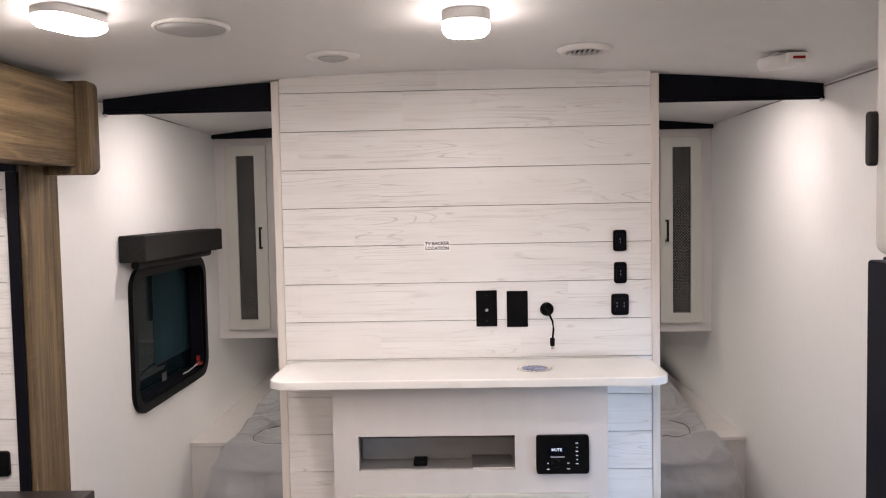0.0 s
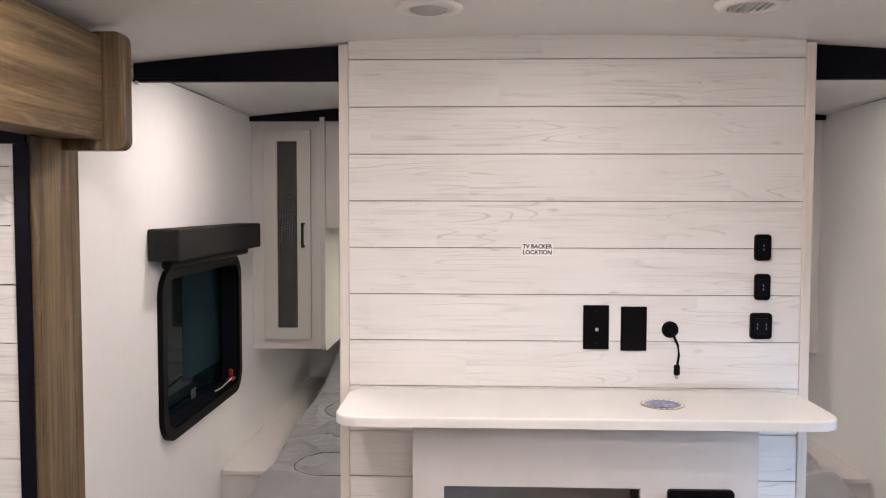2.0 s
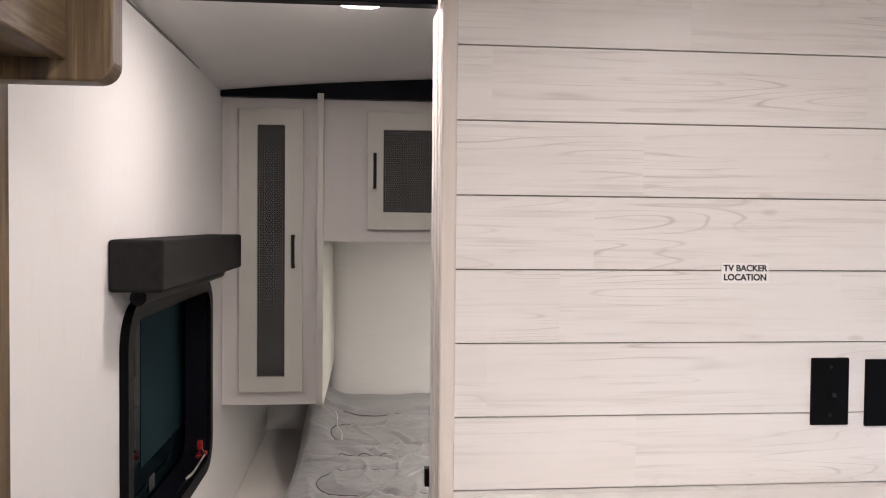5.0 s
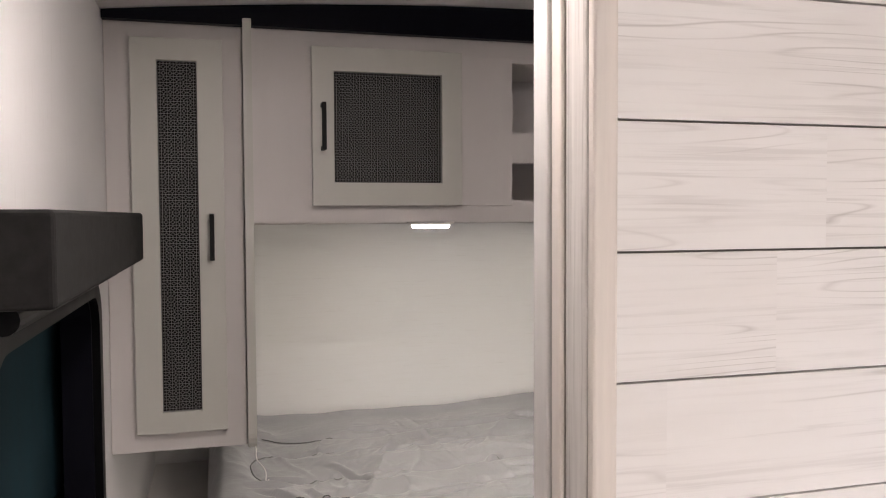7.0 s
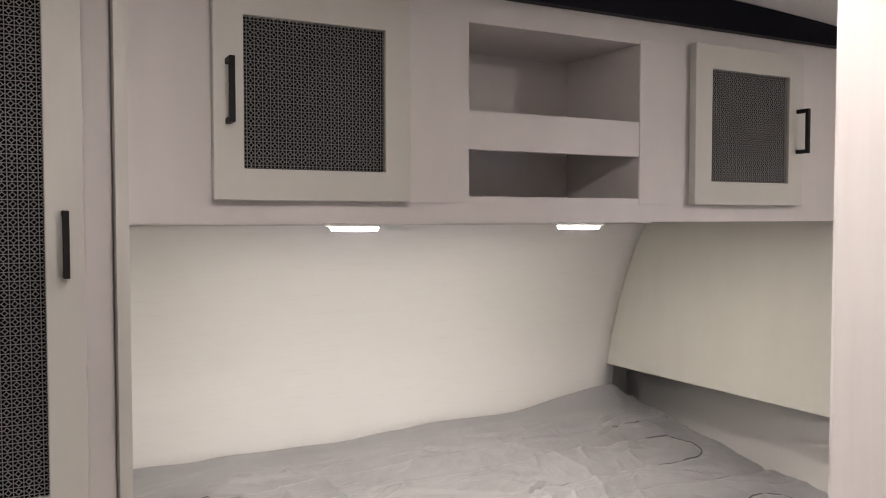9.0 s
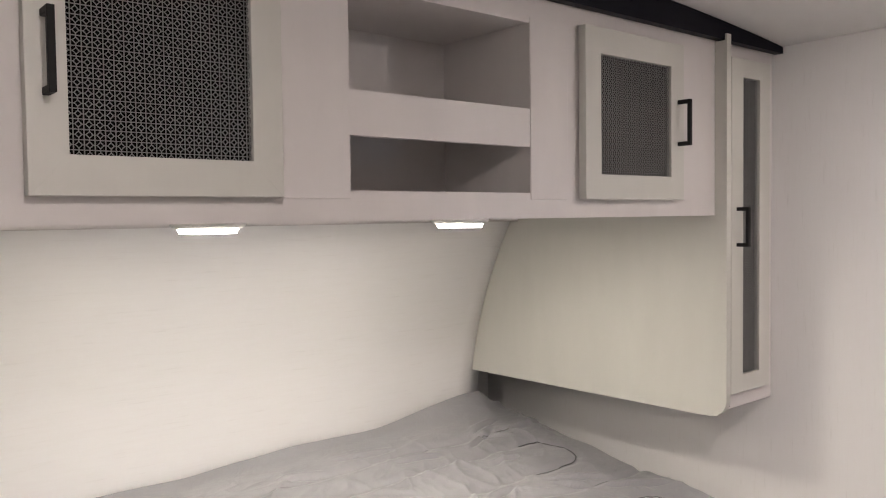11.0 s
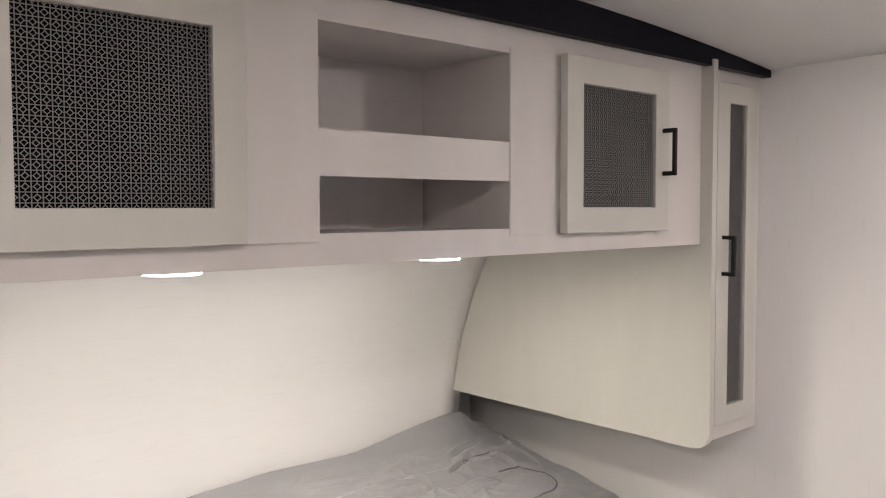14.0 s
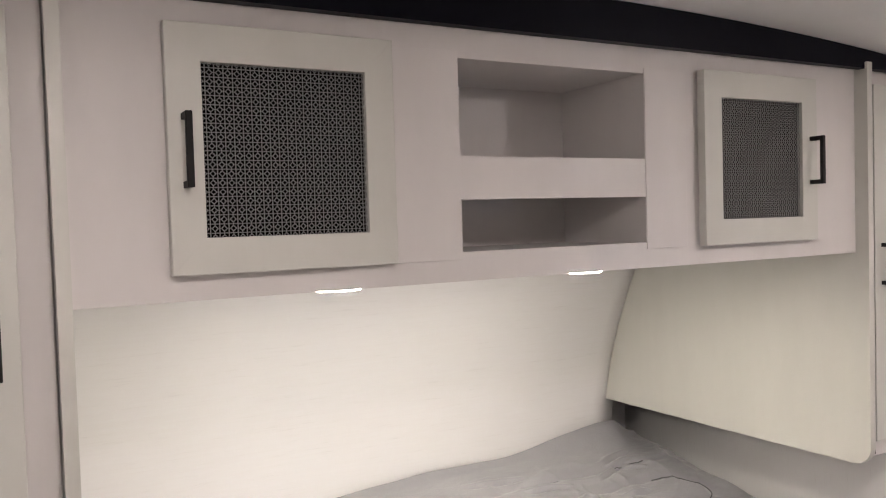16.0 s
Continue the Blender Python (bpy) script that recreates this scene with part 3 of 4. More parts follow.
SIDE = Matrix(((0, 0, 1, 0), (1, 0, 0, 0), (0, 1, 0, 0), (0, 0, 0, 1)))    # x along y, y up, face towards +x


def on_left(x, y, z):
    return Matrix.Translation((x, y, z)) @ SIDE


part("outer_frame", ring(outline(W + 0.055, H + 0.055, 0.085, 8), outline(W - 0.010, H - 0.010, 0.060, 8), on_left(XL + 0.0005, WC_Y, WC_Z), 0.016), BLACKPLASTIC, win)
part("inner_frame", ring(outline(W - 0.001, H - 0.001, 0.062, 8), outline(W - 0.018, H - 0.018, 0.054, 8), on_left(XL - 0.050, WC_Y, WC_Z), 0.052), BLACKTRIM, win)
# hidden ring added to block sky light between wall and glass
part("leak_ring", ring(outline(W + 0.5, H + 0.10, 0.04, 8), outline(W + 0.46, H + 0.06, 0.03, 8), on_left(XL - 0.070, WC_Y + 0.10, WC_Z), 0.0195), BLACKTRIM, win, "unseen black ring added to keep sky light out round the glass")
part("glass", slab(outline(W + 0.48, H + 0.08, 0.035, 8), on_left(XL - 0.0765, WC_Y + 0.10, WC_Z), 0.006), TINTGLASS, win, "dark tinted glass")
part("blue_sheet", slab(outline(0.48, 0.395, 0.004, 2), on_left(XL - 0.0700, 3.27, 1.113), 0.0006), FRINGE, win, "dark blue sheet against the glass")
part("sticker", slab(outline(0.05, 0.035, 0.002, 2), on_left(XL - 0.0690, 3.12, 0.856), 0.0006), STICKERGREY, win, "small grey sticker")
part("latch", box(XL + 0.0, XL + 0.022, WIN_Y1 - 0.125, WIN_Y1 - 0.075, WIN_Z0 + 0.028, WIN_Z0 + 0.038, 0.003), REDPLASTIC, win, "red emergency latch")
part("latch", box(XL - 0.006, XL + 0.008, WIN_Y1 - 0.075, WIN_Y1 - 0.062, WIN_Z0 + 0.036, WIN_Z0 + 0.062, 0.003), REDPLASTIC, win, "red emergency latch")
part("latch_bar", pipe([(XL + 0.012, WIN_Y1 - 0.30, WIN_Z0 + 0.030), (XL + 0.022, WIN_Y1 - 0.27, WIN_Z0 + 0.034), (XL + 0.024, WIN_Y1 - 0.14, WIN_Z0 + 0.044), (XL + 0.014, WIN_Y1 - 0.11, WIN_Z0 + 0.046)], 0.004), CHROME, win, "bright metal latch bar")

shade = thing("window_shade_box", (XL, 3.02, 1.33), "charcoal vinyl covered shade box above the window", "shade box")
part("cover", box(XL + 0.0005, XL + 0.092, 2.572, 3.430, 1.353, 1.443, 0.006, 3), VALANCE, shade)
part("roller", tube((XL + 0.04, 2.61, 1.341), (XL + 0.04, 3.39, 1.341), 0.0145, 16), BLACKPLASTIC, shade, "black fabric roll under the box")

# ---- ceiling fittings ----


def ceiling_light(x, y, w, d, turn=0, z=None, tall=1.0):
    z = ceil_z(x, y) if z is None else z
    o = thing("ceiling_light", (x, y, z - 0.05), "lit frosted ceiling lamp with a white base", "ceiling lamp", "ceiling lamps")
    part("base", slab(outline(w, d, min(w, d) * 0.42, 8), pose(x, y, z - 0.024 * tall, 0, 0, turn), 0.0235 * tall), WHITEPLASTIC, o)
    bowl = [(outline(w * k, d * k, min(w, d) * 0.42 * k, 8), h) for k, h in ((0.95, -0.0245), (1.0, -0.031), (1.0, -0.038), (0.95, -0.044), (0.84, -0.048))]
    b = bmesh.new()
    spot = pose(x, y, z, 0, 0, turn)
    rows = [[b.verts.new(spot @ Vector((p, q, h * tall))) for p, q in pts] for pts, h in bowl]
    for p, q in zip(rows, rows[1:]):
        for i in range(len(p)):
            b.faces.new((p[i], p[(i + 1) % len(p)], q[(i + 1) % len(p)], q[i]))
    bmesh.ops.recalc_face_normals(b, faces=b.faces[:])
    part("diffuser_side", b, LAMPSIDE, o, "glowing frosted side of the lens", True)
    part("diffuser", slab(bowl[-1][0], spot @ pose(0, 0, -0.048 * tall - 0.0015), 0.0015), LAMPGLOW, o, "glowing frosted lens")


ceiling_light(-0.790, 1.505, 0.150, 0.084, 68, None, 0.72)
ceiling_light(-0.013, 1.705, 0.104, 0.104)
ceiling_light(-0.755, 2.655, 0.104, 0.104, 0, None, 0.8)
ceiling_light(0.715, 2.665, 0.104, 0.104, 0, None, 0.8)
# unseen lamp added to brighten the slide-out recess
ceiling_light(-1.62, 1.15, 0.104, 0.104, 0, 1.659)
# three fill lamps added out of view, for light on the television wall
for fill_x, fill_y in ((-0.02, 0.95), (-0.02, 0.05), (-0.02, -1.1)):
    ceiling_light(fill_x, fill_y, 0.165, 0.105)


def speaker(x, y, r, cone):
    """A flush ring with a cloth cone; cone: the cloth's share of the radius."""
    z = ceil_z(x, y)
    o = thing("ceiling_speaker", (x, y, z - 0.012), "round white flush ceiling speaker", "speaker", "ceiling speakers")
    part("rim", spin([(r, 0), (r, -0.003), (r * 0.96, -0.007), (r * (cone + 0.02), -0.008), (r * cone, -0.004)], pose(x, y, z - 0.0005), 40), WHITEPLASTIC, o, "", True)
    part("grille", spin([(r * cone * 0.99, -0.0045), (r * cone * 0.98, -0.009), (r * cone * 0.7, -0.014), (r * cone * 0.35, -0.017), (0.004, -0.0175)], pose(x, y, z), 40), SPEAKERCLOTH, o, "grey speaker cloth", True)


speaker(-0.617, 1.705, 0.084, 0.88)
speaker(-0.374, 2.140, 0.074, 0.56)


def vent(x, y, r):
    z = ceil_z(x, y)
    o = thing("ceiling_vent", (x, y, z - 0.014), "round white ceiling air vent with slats", "vent")
    b = bmesh.new()
    prof = [(r, -0.0005), (r, -0.004), (r * 0.9, -0.012), (r * 0.70, -0.014), (r * 0.66, -0.006), (r * 0.66, -0.0005)]
    n = 40
    rings = [[b.verts.new((x + q * math.cos(2 * math.pi * i / n), y + q * math.sin(2 * math.pi * i / n), z + h)) for i in range(n)] for q, h in prof]
    for p, q in zip(rings, rings[1:] + rings[:1]):
        for i in range(n):
            b.faces.new((p[i], p[(i + 1) % n], q[(i + 1) % n], q[i]))
    bmesh.ops.recalc_face_normals(b, faces=b.faces[:])
    part("rim", b, WHITEPLASTIC, o, "", True)
    part("backing", spin([(r * 0.65, -0.0008), (r * 0.65, -0.002)], pose(x, y, z), 32), DARKBACK, o)
    for i in range(7):
        off = (i - 3) * r * 0.175
        half = math.sqrt(max((r * 0.64) ** 2 - off * off, 0))
        b = box(-0.0010, 0.0010, -half, half, -0.0045, 0.0045)
        b.transform(pose(x + off, y, z - 0.0085, 0, 8, 0))
        part("slat", b, WHITEPLASTIC, o)


vent(0.307, 2.120, 0.075)

sx, sy = 0.832, 2.116
sz = ceil_z(sx, sy)
smoke = thing("smoke_detector", (sx, sy, sz - 0.04), "white smoke detector hanging open on the ceiling", "smoke detector")
part("bracket", slab(outline(0.085, 0.06, 0.004, 3), pose(sx + 0.016, sy, sz - 0.005, 0, 0, 4), 0.004), WHITEPLASTIC, smoke)
part("body", spin([(0.046, 0), (0.050, -0.004), (0.051, -0.020), (0.047, -0.028), (0.03, -0.031)], pose(sx - 0.014, sy, sz - 0.010, 0, -3, 0), 36), WHITEPLASTIC, smoke, "", True)
part("test_cover", box(sx - 0.014, sx + 0.040, sy - 0.062, sy - 0.030, sz - 0.036, sz - 0.006, 0.006, 3), WHITEPLASTIC, smoke, "white boxed front cover")
part("neck", box(sx - 0.012, sx + 0.038, sy - 0.056, sy - 0.034, sz - 0.0055, sz - 0.0052), GREYSLOT, smoke)
part("warning_mark", box(sx + 0.002, sx + 0.034, sy - 0.0635, sy - 0.0615, sz - 0.024, sz - 0.017, 0.0008), REDPLASTIC, smoke, "dark red printed bar")

# ---- right foreground: fridge, upper cupboard and entry door ----
fridge = thing("refrigerator", (0.86, 0.85, 0), "black refrigerator with a dark glossy door", "refrigerator")
part("body", box(0.6325, XR - 0.002, 0.45, 1.21, 0.0, 1.430, 0.004), FRIDGE, fridge)
part("door", box(0.606, 0.632, 0.455, 1.205, 0.06, 1.426, 0.006), FRIDGE, fridge)
part("badge", box(0.6045, 0.6058, 1.10, 1.15, 0.72, 0.726), WHITEINK, fridge, "small pale printed marks")
cup = thing("upper_cupboard", (0.86, 0.85, 1.432), "pale grey cupboard with rounded lower edge above the refrigerator", "cupboard")
part("body", box(0.614, XR - 0.002, 0.45, 1.205, 1.434, ceil_z(1.09, 1) - 0.004, 0.018, 4), INSIDE, cup)
part("latch", slab(outline(0.016, 0.084, 0.0075, 6), Matrix.Translation((0.6135, 1.194, 1.614)) @ Matrix(((0, 0, -1, 0), (-1, 0, 0, 0), (0, 1, 0, 0), (0, 0, 0, 1))), 0.013, 0.003), BLACKMETAL, cup, "dark grey metal latch")
door = thing("door_1", (XR, 1.62, 0), "white entry door with a daylit window pane", "door", "", "structure")
dd = box(XR + 0.012, XR + 0.04, 1.325, 1.915, 0.0, 0.55)
box(XR + 0.012, XR + 0.04, 1.325, 1.915, 1.62, 1.855, bm=dd)
box(XR + 0.012, XR + 0.04, 1.325, 1.42, 0.55, 1.62, bm=dd)
box(XR + 0.012, XR + 0.04, 1.82, 1.915, 0.55, 1.62, bm=dd)
part("leaf", dd, WHITEPLASTIC, door)
pane = part("pane", box(XR + 0.024, XR + 0.028, 1.42, 1.82, 0.55, 1.62), CLEARGLASS, door, "clear glass pane")
pane.visible_shadow = False
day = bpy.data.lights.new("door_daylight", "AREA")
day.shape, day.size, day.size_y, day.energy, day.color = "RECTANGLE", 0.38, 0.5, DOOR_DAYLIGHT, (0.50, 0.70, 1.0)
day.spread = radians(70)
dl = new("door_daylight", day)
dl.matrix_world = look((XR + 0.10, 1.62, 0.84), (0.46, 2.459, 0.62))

# ---- overhead cabinets over the bed ----


def grille(x0, x1, z0, z1, y, name_parent):
    """Punched decorative screen: a square lattice, in each cell a small diamond tied to the lattice at its four points."""
    nx, nz = round((x1 - x0) / 0.00663), round((z1 - z0) / 0.00663)
    hx, hz = (x1 - x0) / nx, (z1 - z0) / nz
    a, b, r1, r2, t = 0.092, 0.07, 0.52, 0.755, 0.0011
    outline_pts = [(r1, 0), (1 - a, 0), (1 - a, b), (r2 - b, b), (b, r2 - b), (0, r1), (b, 1 - a), (0, 1 - a), (1, 0), (1, 1), (1 - a, 1 - a), (0, 1)]
    flat = ((0, 1, 2, 3), (0, 3, 4, 5), (5, 4, 6, 7), (1, 8, 9, 10), (7, 10, 9, 11))
    walls = ((0, 5), (2, 3), (3, 4), (4, 6), (6, 10), (10, 2))
    org = ORIGIN[name_parent.name]
    verts, faces = [], []
    for i in range(nx):
        for j in range(nz):
            # half cells, mirrored in turn, so that the screen is cut through the middle of its diamonds
            fx, fz = i % 2, j % 2
            k = len(verts)
            for yy in (y, y + t):
                for u, v in outline_pts:
                    u, v = (1 - u if fx else u), (1 - v if fz else v)
                    verts.append((x0 + (i + u) * hx - org.x, yy - org.y, z0 + (j + v) * hz - org.z))
            turn = fx == fz
            for f in flat:
                faces.append(tuple(k + q for q in (f if turn else f[::-1])))
            for p, q in walls:
                faces.append((k + p, k + q, k + q + 12, k + p + 12))
    me = bpy.data.meshes.new("grille")
    me.from_pydata(verts, [], faces)
    me.materials.append(GRILLE)
    ob = new("grille", me)
    ob.parent = name_parent
    ob["label"] = "punched decorative metal screen"
    ob["kind"] = "stuff"
    return ob


def handle(x, y, z0, z1, parent):
    h = box(x - 0.0048, x + 0.0048, y - 0.034, y - 0.026, z0, z1, 0.0012)
    for z in (z0, z1 - 0.0095):
        box(x - 0.0045, x + 0.0045, y - 0.0265, y - 0.0005, z, z + 0.0095, 0.001, bm=h)
    part("handle", h, BLACKMETAL, parent, "black square bar pull")


def screen_door(cab, x0, x1, z0, z1, g, hx, hz, y):
    """A framed door with a punched screen; g: the screen's x0, x1, z0, z1."""
    t = 0.019
    cx, cz = (x0 + x1) / 2, (z0 + z1) / 2
    outer = [(x0 - cx, z0 - cz), (x1 - cx, z0 - cz), (x1 - cx, z1 - cz), (x0 - cx, z1 - cz)]
    inner = [(g[0] - cx, g[2] - cz), (g[1] - cx, g[2] - cz), (g[1] - cx, g[3] - cz), (g[0] - cx, g[3] - cz)]
    fb = ring(outer, inner, pose(0, 0, 0), t)
    rim = [e for e in fb.edges if all(v.co.z > t * 0.9 for v in e.verts)]
    bmesh.ops.bevel(fb, geom=rim, offset=0.0012, segments=2, affect="EDGES", profile=0.5)
    fb.transform(facing(cx, y + t, cz))
    d = part("door", fb, DOORPAINT, cab, "sage-grey framed door with a screen panel")
    grille(g[0], g[1], g[2], g[3], y + 0.0075, d)
    part("backing", box(g[0] + 0.0003, g[1] - 0.0003, y + 0.0135, y + 0.0175, g[2] + 0.0003, g[3] - 0.0003), DARKBACK, d, "dark backing behind the screen")
    handle(hx, y, hz[0], hz[1], d)


CZ0, CZ1 = 1.421, 1.849
CD = 4.12                            # back of the carcass
NIX0, NIX1 = -0.257, 0.163
cab = thing("overhead_cabinet", (-0.02, 3.85, CZ0), "warm grey overhead bed cabinet with two screen doors and open niches", "overhead cabinet")
t = 0.018
ff = box(PAN_L, NIX0, CAB_Y, CAB_Y + t, CZ0, CZ1 + 0.03)
box(NIX1, PAN_R, CAB_Y, CAB_Y + t, CZ0, CZ1 + 0.03, bm=ff)
box(NIX0, NIX1, CAB_Y, CAB_Y + t, 1.801, CZ1 + 0.03, bm=ff)
box(NIX0, NIX1, CAB_Y, CAB_Y + t, 1.561, 1.635, bm=ff)
box(NIX0, NIX1, CAB_Y, CAB_Y + t, CZ0, 1.471, bm=ff)
part("face_frame", ff, CABINET, cab)
part("front_overlay", box(-0.387, NIX0 - 0.0005, CAB_Y - 0.0022, CAB_Y - 0.0002, 1.458, 1.812, 0.0006), CABINET, cab, "thin flush filler panel")
part("front_overlay", box(NIX1 + 0.0005, 0.272, CAB_Y - 0.0022, CAB_Y - 0.0002, 1.458, 1.812, 0.0006), CABINET, cab, "thin flush filler panel")
part("underside", box(PAN_L, PAN_R, CAB_Y + t + 0.0005, 4.355, CZ0 + 0.010, CZ0 + 0.024), CABINET, cab)
part("cleat", box(PAN_L, PAN_R, 4.325, 4.343, CZ0 - 0.012, CZ0 + 0.0095, 0.002), CABINET, cab)
BK = 3.90
part("niche_back", box(NIX0 - 0.004, NIX1 + 0.004, BK, BK + 0.01, 1.457, 1.826), CABINET, cab)
for a, c in ((NIX0 - 0.010, NIX0 - 0.001), (NIX1 + 0.001, NIX1 + 0.010)):
    part("niche_side", box(a, c, CAB_Y + t + 0.0005, BK - 0.0005, 1.457, 1.826), CABINET, cab)
for a, c in ((1.802, 1.812), (1.609, 1.634), (1.457, 1.470)):
    part("niche_shelf", box(NIX0 - 0.0005, NIX1 + 0.0005, CAB_Y + t + 0.0005, BK - 0.0005, a, c), CABINET, cab)
DY = CAB_Y - 0.0225
screen_door(cab, -0.740, -0.390, 1.459, 1.815, (-0.691, -0.439, 1.511, 1.761), -0.717, (1.582, 1.687), DY)
screen_door(cab, 0.305, 0.655, 1.459, 1.815, (0.355, 0.605, 1.511, 1.761), 0.632, (1.582, 1.687), DY)


def side_panel(x0, x1, proud=0.033):
    """An upright cheek whose far edge follows the curved front wall."""
    pts = [(CAB_Y - proud, 0.955), (CAB_Y - proud, 1.864), (3.6135, 1.864), (3.6135, 1.8485), (CAB_Y + 0.02, 1.8485), (CAB_Y + 0.02, 1.87), (front_y(1.87), 1.87)]
    pts += [(front_y(1.83 - 0.05 * i) - 0.001, 1.83 - 0.05 * i) for i in range(19)]
    pts += [(front_y(0.910) - 0.001, 0.910)]
    c = (CAB_Y + 0.045 - proud, 0.960)
    pts += [(c[0] + 0.045 * math.cos(radians(a)), c[1] + 0.045 * math.sin(radians(a))) for a in (270, 245, 220, 200, 185)]
    b = bmesh.new()
    f = b.faces.new([b.verts.new((x0, y, z)) for y, z in pts])
    g = bmesh.ops.extrude_face_region(b, geom=[f])["geom"]
    bmesh.ops.translate(b, verts=[v for v in g if isinstance(v, bmesh.types.BMVert)], vec=(x1 - x0, 0, 0))
    bmesh.ops.recalc_face_normals(b, faces=b.faces[:])
    return b


part("cheek", side_panel(PAN_L - 0.019, PAN_L - 0.0005), DOORPAINT, cab, "grey side cheek reaching down to the bed")
part("cheek", side_panel(PAN_R - 0.008, PAN_R + 0.011), DOORPAINT, cab, "grey side cheek reaching down to the bed")


def wardrobe(x0, x1, dx0, dx1, g, hx):
    w = thing("tall_cabinet", ((x0 + x1) / 2, 3.9, 0.922), "narrow tall grey wall cabinet with a screen door", "tall cabinet", "tall cabinets beside the bed")
    part("face", box(x0, x1, CAB_Y + 0.004, CAB_Y + 0.022, 0.922, 1.87, 0.001), CABINET, w)
    if x0 > 0:
        # Added black strip: darkens the gap between cheek and door like deep shade.
        part("gap_shade", box(x0 - 0.009, x0 + 0.0195, CAB_Y - 0.014, CAB_Y + 0.0035, 0.935, 1.822), BLACKPLASTIC, w, "narrow black strip standing in for shade in the gap beside the cheek")
    part("bottom", box(x0, x1, CAB_Y + 0.0225, 4.30, 0.922, 0.940), CABINET, w)
    screen_door(w, dx0, dx1, 0.965, 1.817, (g[0], g[1], 1.011, 1.770), hx, (1.341, 1.441), CAB_Y - 0.0165)


wardrobe(XL + 0.001, PAN_L - 0.0205, -1.122, -0.932, (-1.068, -0.986), -0.959)
wardrobe(PAN_R + 0.0205, XR - 0.001, 0.872, 1.062, (0.929, 1.011), 0.899)


def reading_light(x, y):
    z = CZ0 + 0.0095
    o = thing("reading_light", (x, y, z - 0.03), "lit round reading lamp under the cabinet", "reading lamp", "reading lamps")
    part("rim", spin([(0.062, 0), (0.064, -0.004), (0.063, -0.015), (0.057, -0.019), (0.052, -0.016)], pose(x, y, z), 40), WHITEPLASTIC, o, "white rim", True)
    part("lens_side", spin([(0.0515, -0.0165), (0.051, -0.0225), (0.048, -0.0260)], pose(x, y, z), 40), READSIDE, o, "glowing frosted side of the lens", True)
    part("diffuser", spin([(0.0475, -0.0262), (0.0475, -0.0275)], pose(x, y, z), 40), READGLOW, o, "glowing frosted lens")


reading_light(-0.405, 3.86)
reading_light(0.170, 3.86)

# ---- bed ----
for k, (a, c) in enumerate(((XL + 0.001, -0.985), (0.965, XR - 0.001))):
    ledge = thing("bedside_ledge", ((a + c) / 2, 3.9, 0), "grey boxed ledge between bed and wall", "ledge", "ledges beside the bed")
    part("top", box(a, c, 3.19, YF - 0.002, 0.544, 0.562, 0.002), CABINET, ledge)
    part("box", box(a, c, 3.20, YF - 0.002, 0.0, 0.5435), CABINET, ledge)

bed = thing("bed", (-0.02, 3.9, 0), "platform bed with a grey mattress against the front wall", "bed")
part("platform", box(-0.984, 0.96, 3.06, 4.46, 0.0, 0.36, 0.004), CABINET, bed)
part("mattress", box(-0.983, 0.955, 3.06, 4.47, 0.361, 0.50, 0.03, 3), MATTRESS, bed)


def ridge(x, y, seed):
    """Sharp folds: high along thin lines."""
    return 1 - min(1, abs(noise.noise((x, y, seed))) * 2.4)


QX0, QX1, QY0, QY1 = -1.030, 0.985, 2.965, 4.548
CREASES = [(random.uniform(-0.9, 0.9), random.uniform(3.4, 4.42), random.uniform(0.03, 0.11), random.gauss(0.05, 0.4)) for _ in range(52)]


def smooth(a):
    a = min(max(a, 0), 1)
    return a * a * (3 - 2 * a)


def quilt_height(x, y):
    s = min(max((y - 3.15) / 1.35, 0), 1)
    z = 0.594 + 0.146 * s ** 1.1
    z += 0.030 * min(max((x + 0.6) / 1.2, 0), 1) * s * s
    rise = smooth((x - 0.42) / 0.38) * (1 - smooth((x - 0.84) / 0.09))
    z += (0.020 + 0.046 * rise) * math.exp(-((4.555 - y) / (0.03 + 0.02 * rise)) ** 2)
    z += 0.045 * math.exp(-((x + 0.96) / 0.07) ** 2) * smooth((y - 3.9) / 0.35)
    z += 0.014 * noise.noise((x * 2.3, y * 2.6, 0.3)) + 0.007 * noise.noise((x * 6, y * 7, 1.7))
    edge = min(x - QX0, QX1 - x)
    z -= 0.11 * max(0, 1 - edge / 0.05) ** 2
    z -= 0.075 * max(0, 1 - (y - QY0) / 0.13) ** 2
    return z


def stitch_gap(x, y):
    """Distance to the nearest stitched line: cross seams and long rounded tongues."""
    best = min(abs(y - q - 0.008 * math.sin(x * 5)) for q in (3.43, 3.965, 4.36))
    for c, h in ((3.175, 0.095), (3.745, 0.095), (4.17, 0.085)):
        qx = max(abs(x + 0.02) - 0.80, 0)
        best = min(best, abs(math.hypot(qx, y - c) - h))
    return best


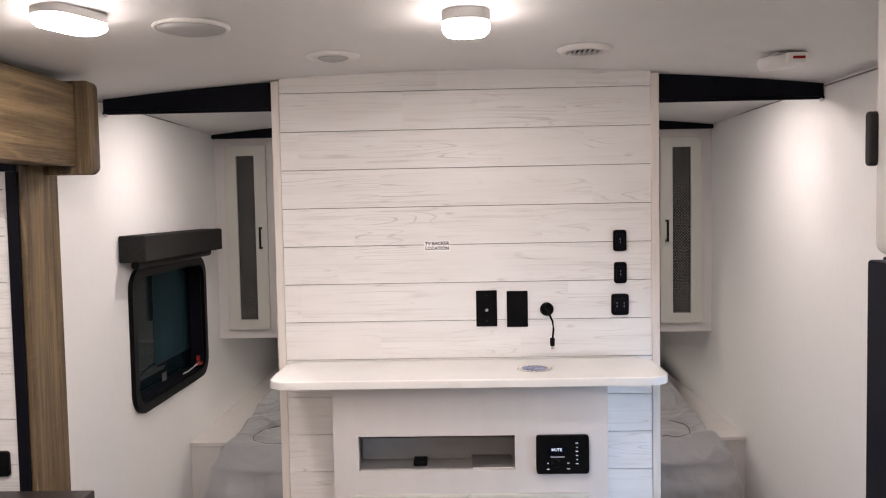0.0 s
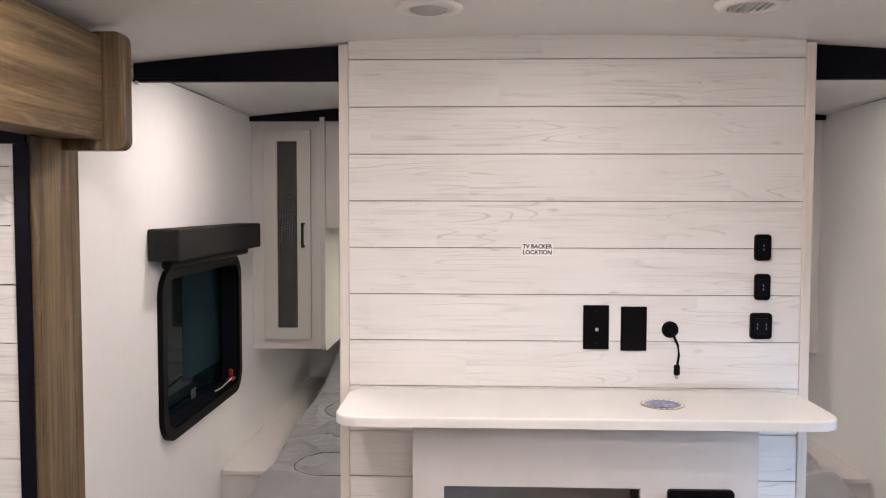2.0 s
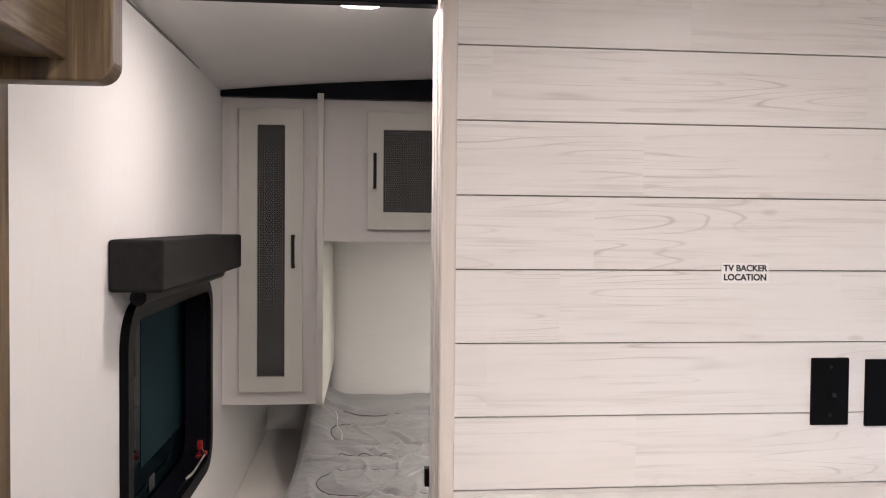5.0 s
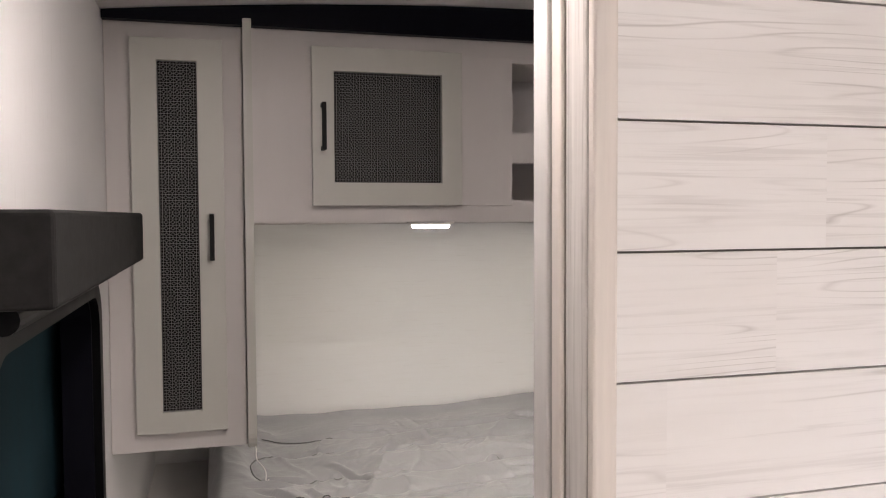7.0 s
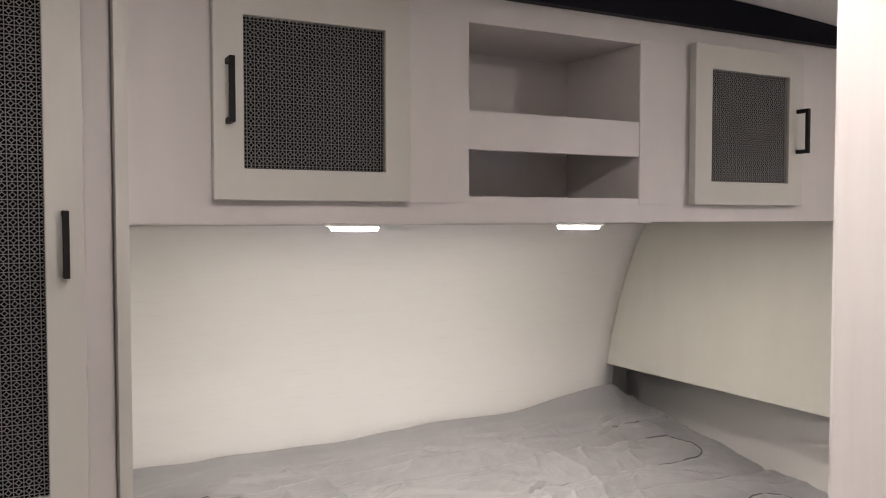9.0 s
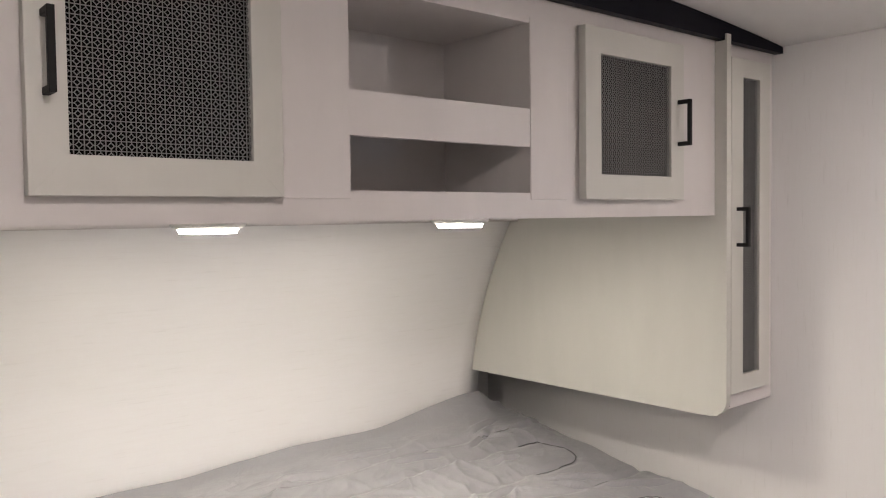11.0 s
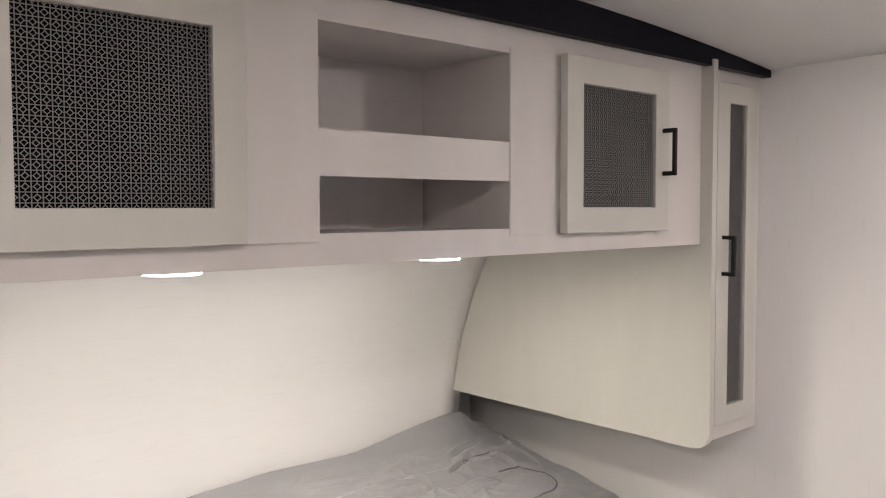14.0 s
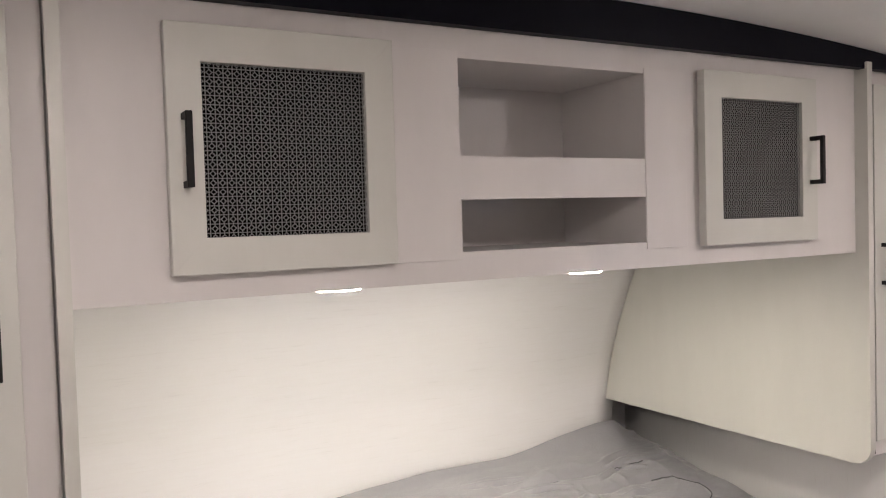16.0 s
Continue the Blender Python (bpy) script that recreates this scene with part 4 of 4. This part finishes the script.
def quilt_detail(x, y):
    calm = min(1, max(0, (4.50 - y) / 0.15)) * (0.3 + 0.7 * max(0, noise.noise((x * 2.1, y * 2.1, 11.0)) + 0.35))
    wx = x + 0.10 * noise.noise((x * 3, y * 3, 5.0))
    wy = y + 0.10 * noise.noise((x * 3, y * 3, 7.0))
    z = calm * (0.018 * ridge(wx * 2.6, wy * 5.0, 2.2) ** 2 + 0.015 * ridge(wx * 8, wy * 5, 3.1) ** 4 + 0.004 * ridge(wx * 19, wy * 23, 9.1) ** 3)
    z -= 0.010 * math.exp(-(stitch_gap(x, y) / 0.016) ** 2)
    for cx, cy, cl, ca in CREASES:
        px, py = (x - cx) * math.cos(ca) + (y - cy) * math.sin(ca), (y - cy) * math.cos(ca) - (x - cx) * math.sin(ca)
        if abs(px) < cl and abs(py) < 0.04:
            z += (1 - (px / cl) ** 2) * (0.011 * math.exp(-((py - 0.013) / 0.011) ** 2) - 0.013 * math.exp(-(py / 0.005) ** 2))
    return z


def quilt_point(x, y):
    z = quilt_height(x, y) + quilt_detail(x, y)
    wide = max(0, 1 - (y - QY0) / 0.20)
    inward = smooth((-0.45 - x) / 0.55) * (0.014 + 0.026 * smooth((y - 3.5) / 0.7))
    return Vector((x + inward + 0.06 * (x + 0.025) * wide * wide, min(y, front_y(max(z, 0.72)) - 0.012 if PAN_L < x < PAN_R else 4.6), z))


def quilt_sheet():
    """A padded quilt: puffed between stitched lines, crumpled, and hanging over the near edge with soft folds."""
    b = bmesh.new()
    nx, ny, nd = 400, 310, 50
    rows = []
    for j in range(nd):
        k = 1 - j / nd
        row = []
        for i in range(nx + 1):
            x = QX0 + (QX1 - QX0) * i / nx
            p = quilt_point(x, QY0)
            hang = k * 0.34
            fold = 0.026 * noise.noise((x * 7, hang * 2.0, 4.4)) + 0.013 * ridge(x * 6.5, hang * 1.5, 8.0) + 0.004 * noise.noise((x * 30, hang * 25, 2.0))
            hem = 0.012 * math.exp(-((hang - 0.17) / 0.014) ** 2)
            corner = max(0, 1 - min(x - QX0, QX1 - x) / 0.14) ** 2
            row.append(b.verts.new((p.x + 0.02 * math.sin(hang * 9) * (x + 0.025), p.y - 0.05 * smooth(hang / 0.09) - 0.02 * smooth(hang / 0.3) + fold * smooth(hang / 0.06) + hem + 0.13 * corner, p.z - hang)))
        rows.append(row)
    for j in range(ny + 1):
        y = QY0 + (QY1 - QY0) * j / ny
        row = []
        for i in range(nx + 1):
            x = QX0 + (QX1 - QX0) * i / nx
            p = quilt_point(x, y)
            corner = max(0, 1 - min(x - QX0, QX1 - x) / 0.14) ** 2
            p.y += 0.13 * corner * max(0, 1 - (y - QY0) / 0.35)
            row.append(b.verts.new(p))
        rows.append(row)
    for p, q in zip(rows, rows[1:]):
        for i in range(nx):
            b.faces.new((p[i], p[i + 1], q[i + 1], q[i]))
    return b


quilt = tagged(part("quilt", quilt_sheet(), FABRIC, None, "", True), "crumpled grey stitched quilt spread over the bed", "quilt")


def piping(points):
    """A dark seam cord that lies in the stitched groove and dips in and out of the folds."""
    pts = []
    for x, y in points:
        p = quilt_point(x, y)
        p.z += -0.0030 + 0.0042 * noise.noise((x * 7, y * 7, 6.0)) + (0.0042 if x < -0.62 or x > 0.74 else 0)
        pts.append(p)
    part("piping", pipe(pts, 0.0017, 6), SEAM, quilt, "dark seam piping")


for q in (3.43, 3.965, 4.36):
    piping([(-0.86 + 1.66 * k / 160, q + 0.008 * math.sin((-0.86 + 1.66 * k / 160) * 5)) for k in range(161)])
for c, h in ((3.175, 0.095), (3.745, 0.095), (4.17, 0.085)):
    for side in (-1, 1):
        pts = [(-0.02 + side * 0.80 * k / 70, c - h) for k in range(71)]
        pts += [(-0.02 + side * (0.80 + h * math.sin(radians(a))), c - h * math.cos(radians(a))) for a in range(9, 180, 9)]
        pts += [(-0.02 + side * 0.80 * k / 70, c + h) for k in range(70, -1, -1)]
        piping(pts)
part("strap", pipe([quilt_point(-0.895 + 0.045 * k / 12 + 0.006 * math.sin(k), 4.33 - 0.27 * k / 12) + Vector((0, 0, 0.004)) for k in range(13)], 0.0018, 6), WHITEPLASTIC, quilt, "pale strap end")

clip = thing("wall_hook", (-0.631, 2.595, 1.0), "small black fitting on the end of the partition", "hook")
part("body", box(-0.6345, -0.6225, 2.5875, 2.606, 1.005, 1.038, 0.002), BLACKPLASTIC, clip)

# ---- shiplap boards ----
PITCH, TOP = 0.1205, 1.883


def boards(parent, x0, x1, y, z_top, z_bot, first, cuts, face=-1):
    """Rows of boards with narrow shadow joints; every second row is cut at other places."""
    zs = [z_top]
    z = first
    while z > z_bot:
        zs.append(z)
        z -= PITCH
    zs.append(z_bot)
    for r in range(len(zs) - 1):
        ends = [x0] + [c for c in cuts[r % len(cuts)] if x0 < c < x1] + [x1]
        for a, c in zip(ends, ends[1:]):
            gl = 0.0 if a == x0 else 0.00002
            gr = 0.0 if c == x1 else 0.00002
            part("board", box(a + gl, c - gr, y, y + 0.0075, zs[r + 1] + 0.0012, zs[r] - 0.0012), SHIPLAP, parent)


CUTS = [(-0.10, 0.33), (-0.21, 0.30), (-0.540, 0.10), (-0.287, 0.38), (-0.369, 0.22), (-0.425, 0.06), (-0.544, 0.30), (-0.293, 0.15)]
boards(tvw, TV_L + 0.0255, TV_R - 0.0255, TV_Y, ceil_z(0.0, 2.46) + 0.006, 0.02, TOP, CUTS)
slide_end = bpy.data.objects["wall_slide_end"]
boards(slide_end, -2.04, -1.2035, 1.9860, 1.655, 0.02, 1.587, [(-1.6,), (-1.4, -1.9)])
o = thing("usb_outlet", (-1.252, 1.985, 0.80), "black rounded power outlet on the shiplap wall", "outlet", "outlets on the shiplap wall")
part("plate", slab(outline(0.045, 0.067, 0.009), facing(-1.252, 1.9855, 0.868), 0.011, 0.003), BLACKPLASTIC, o)
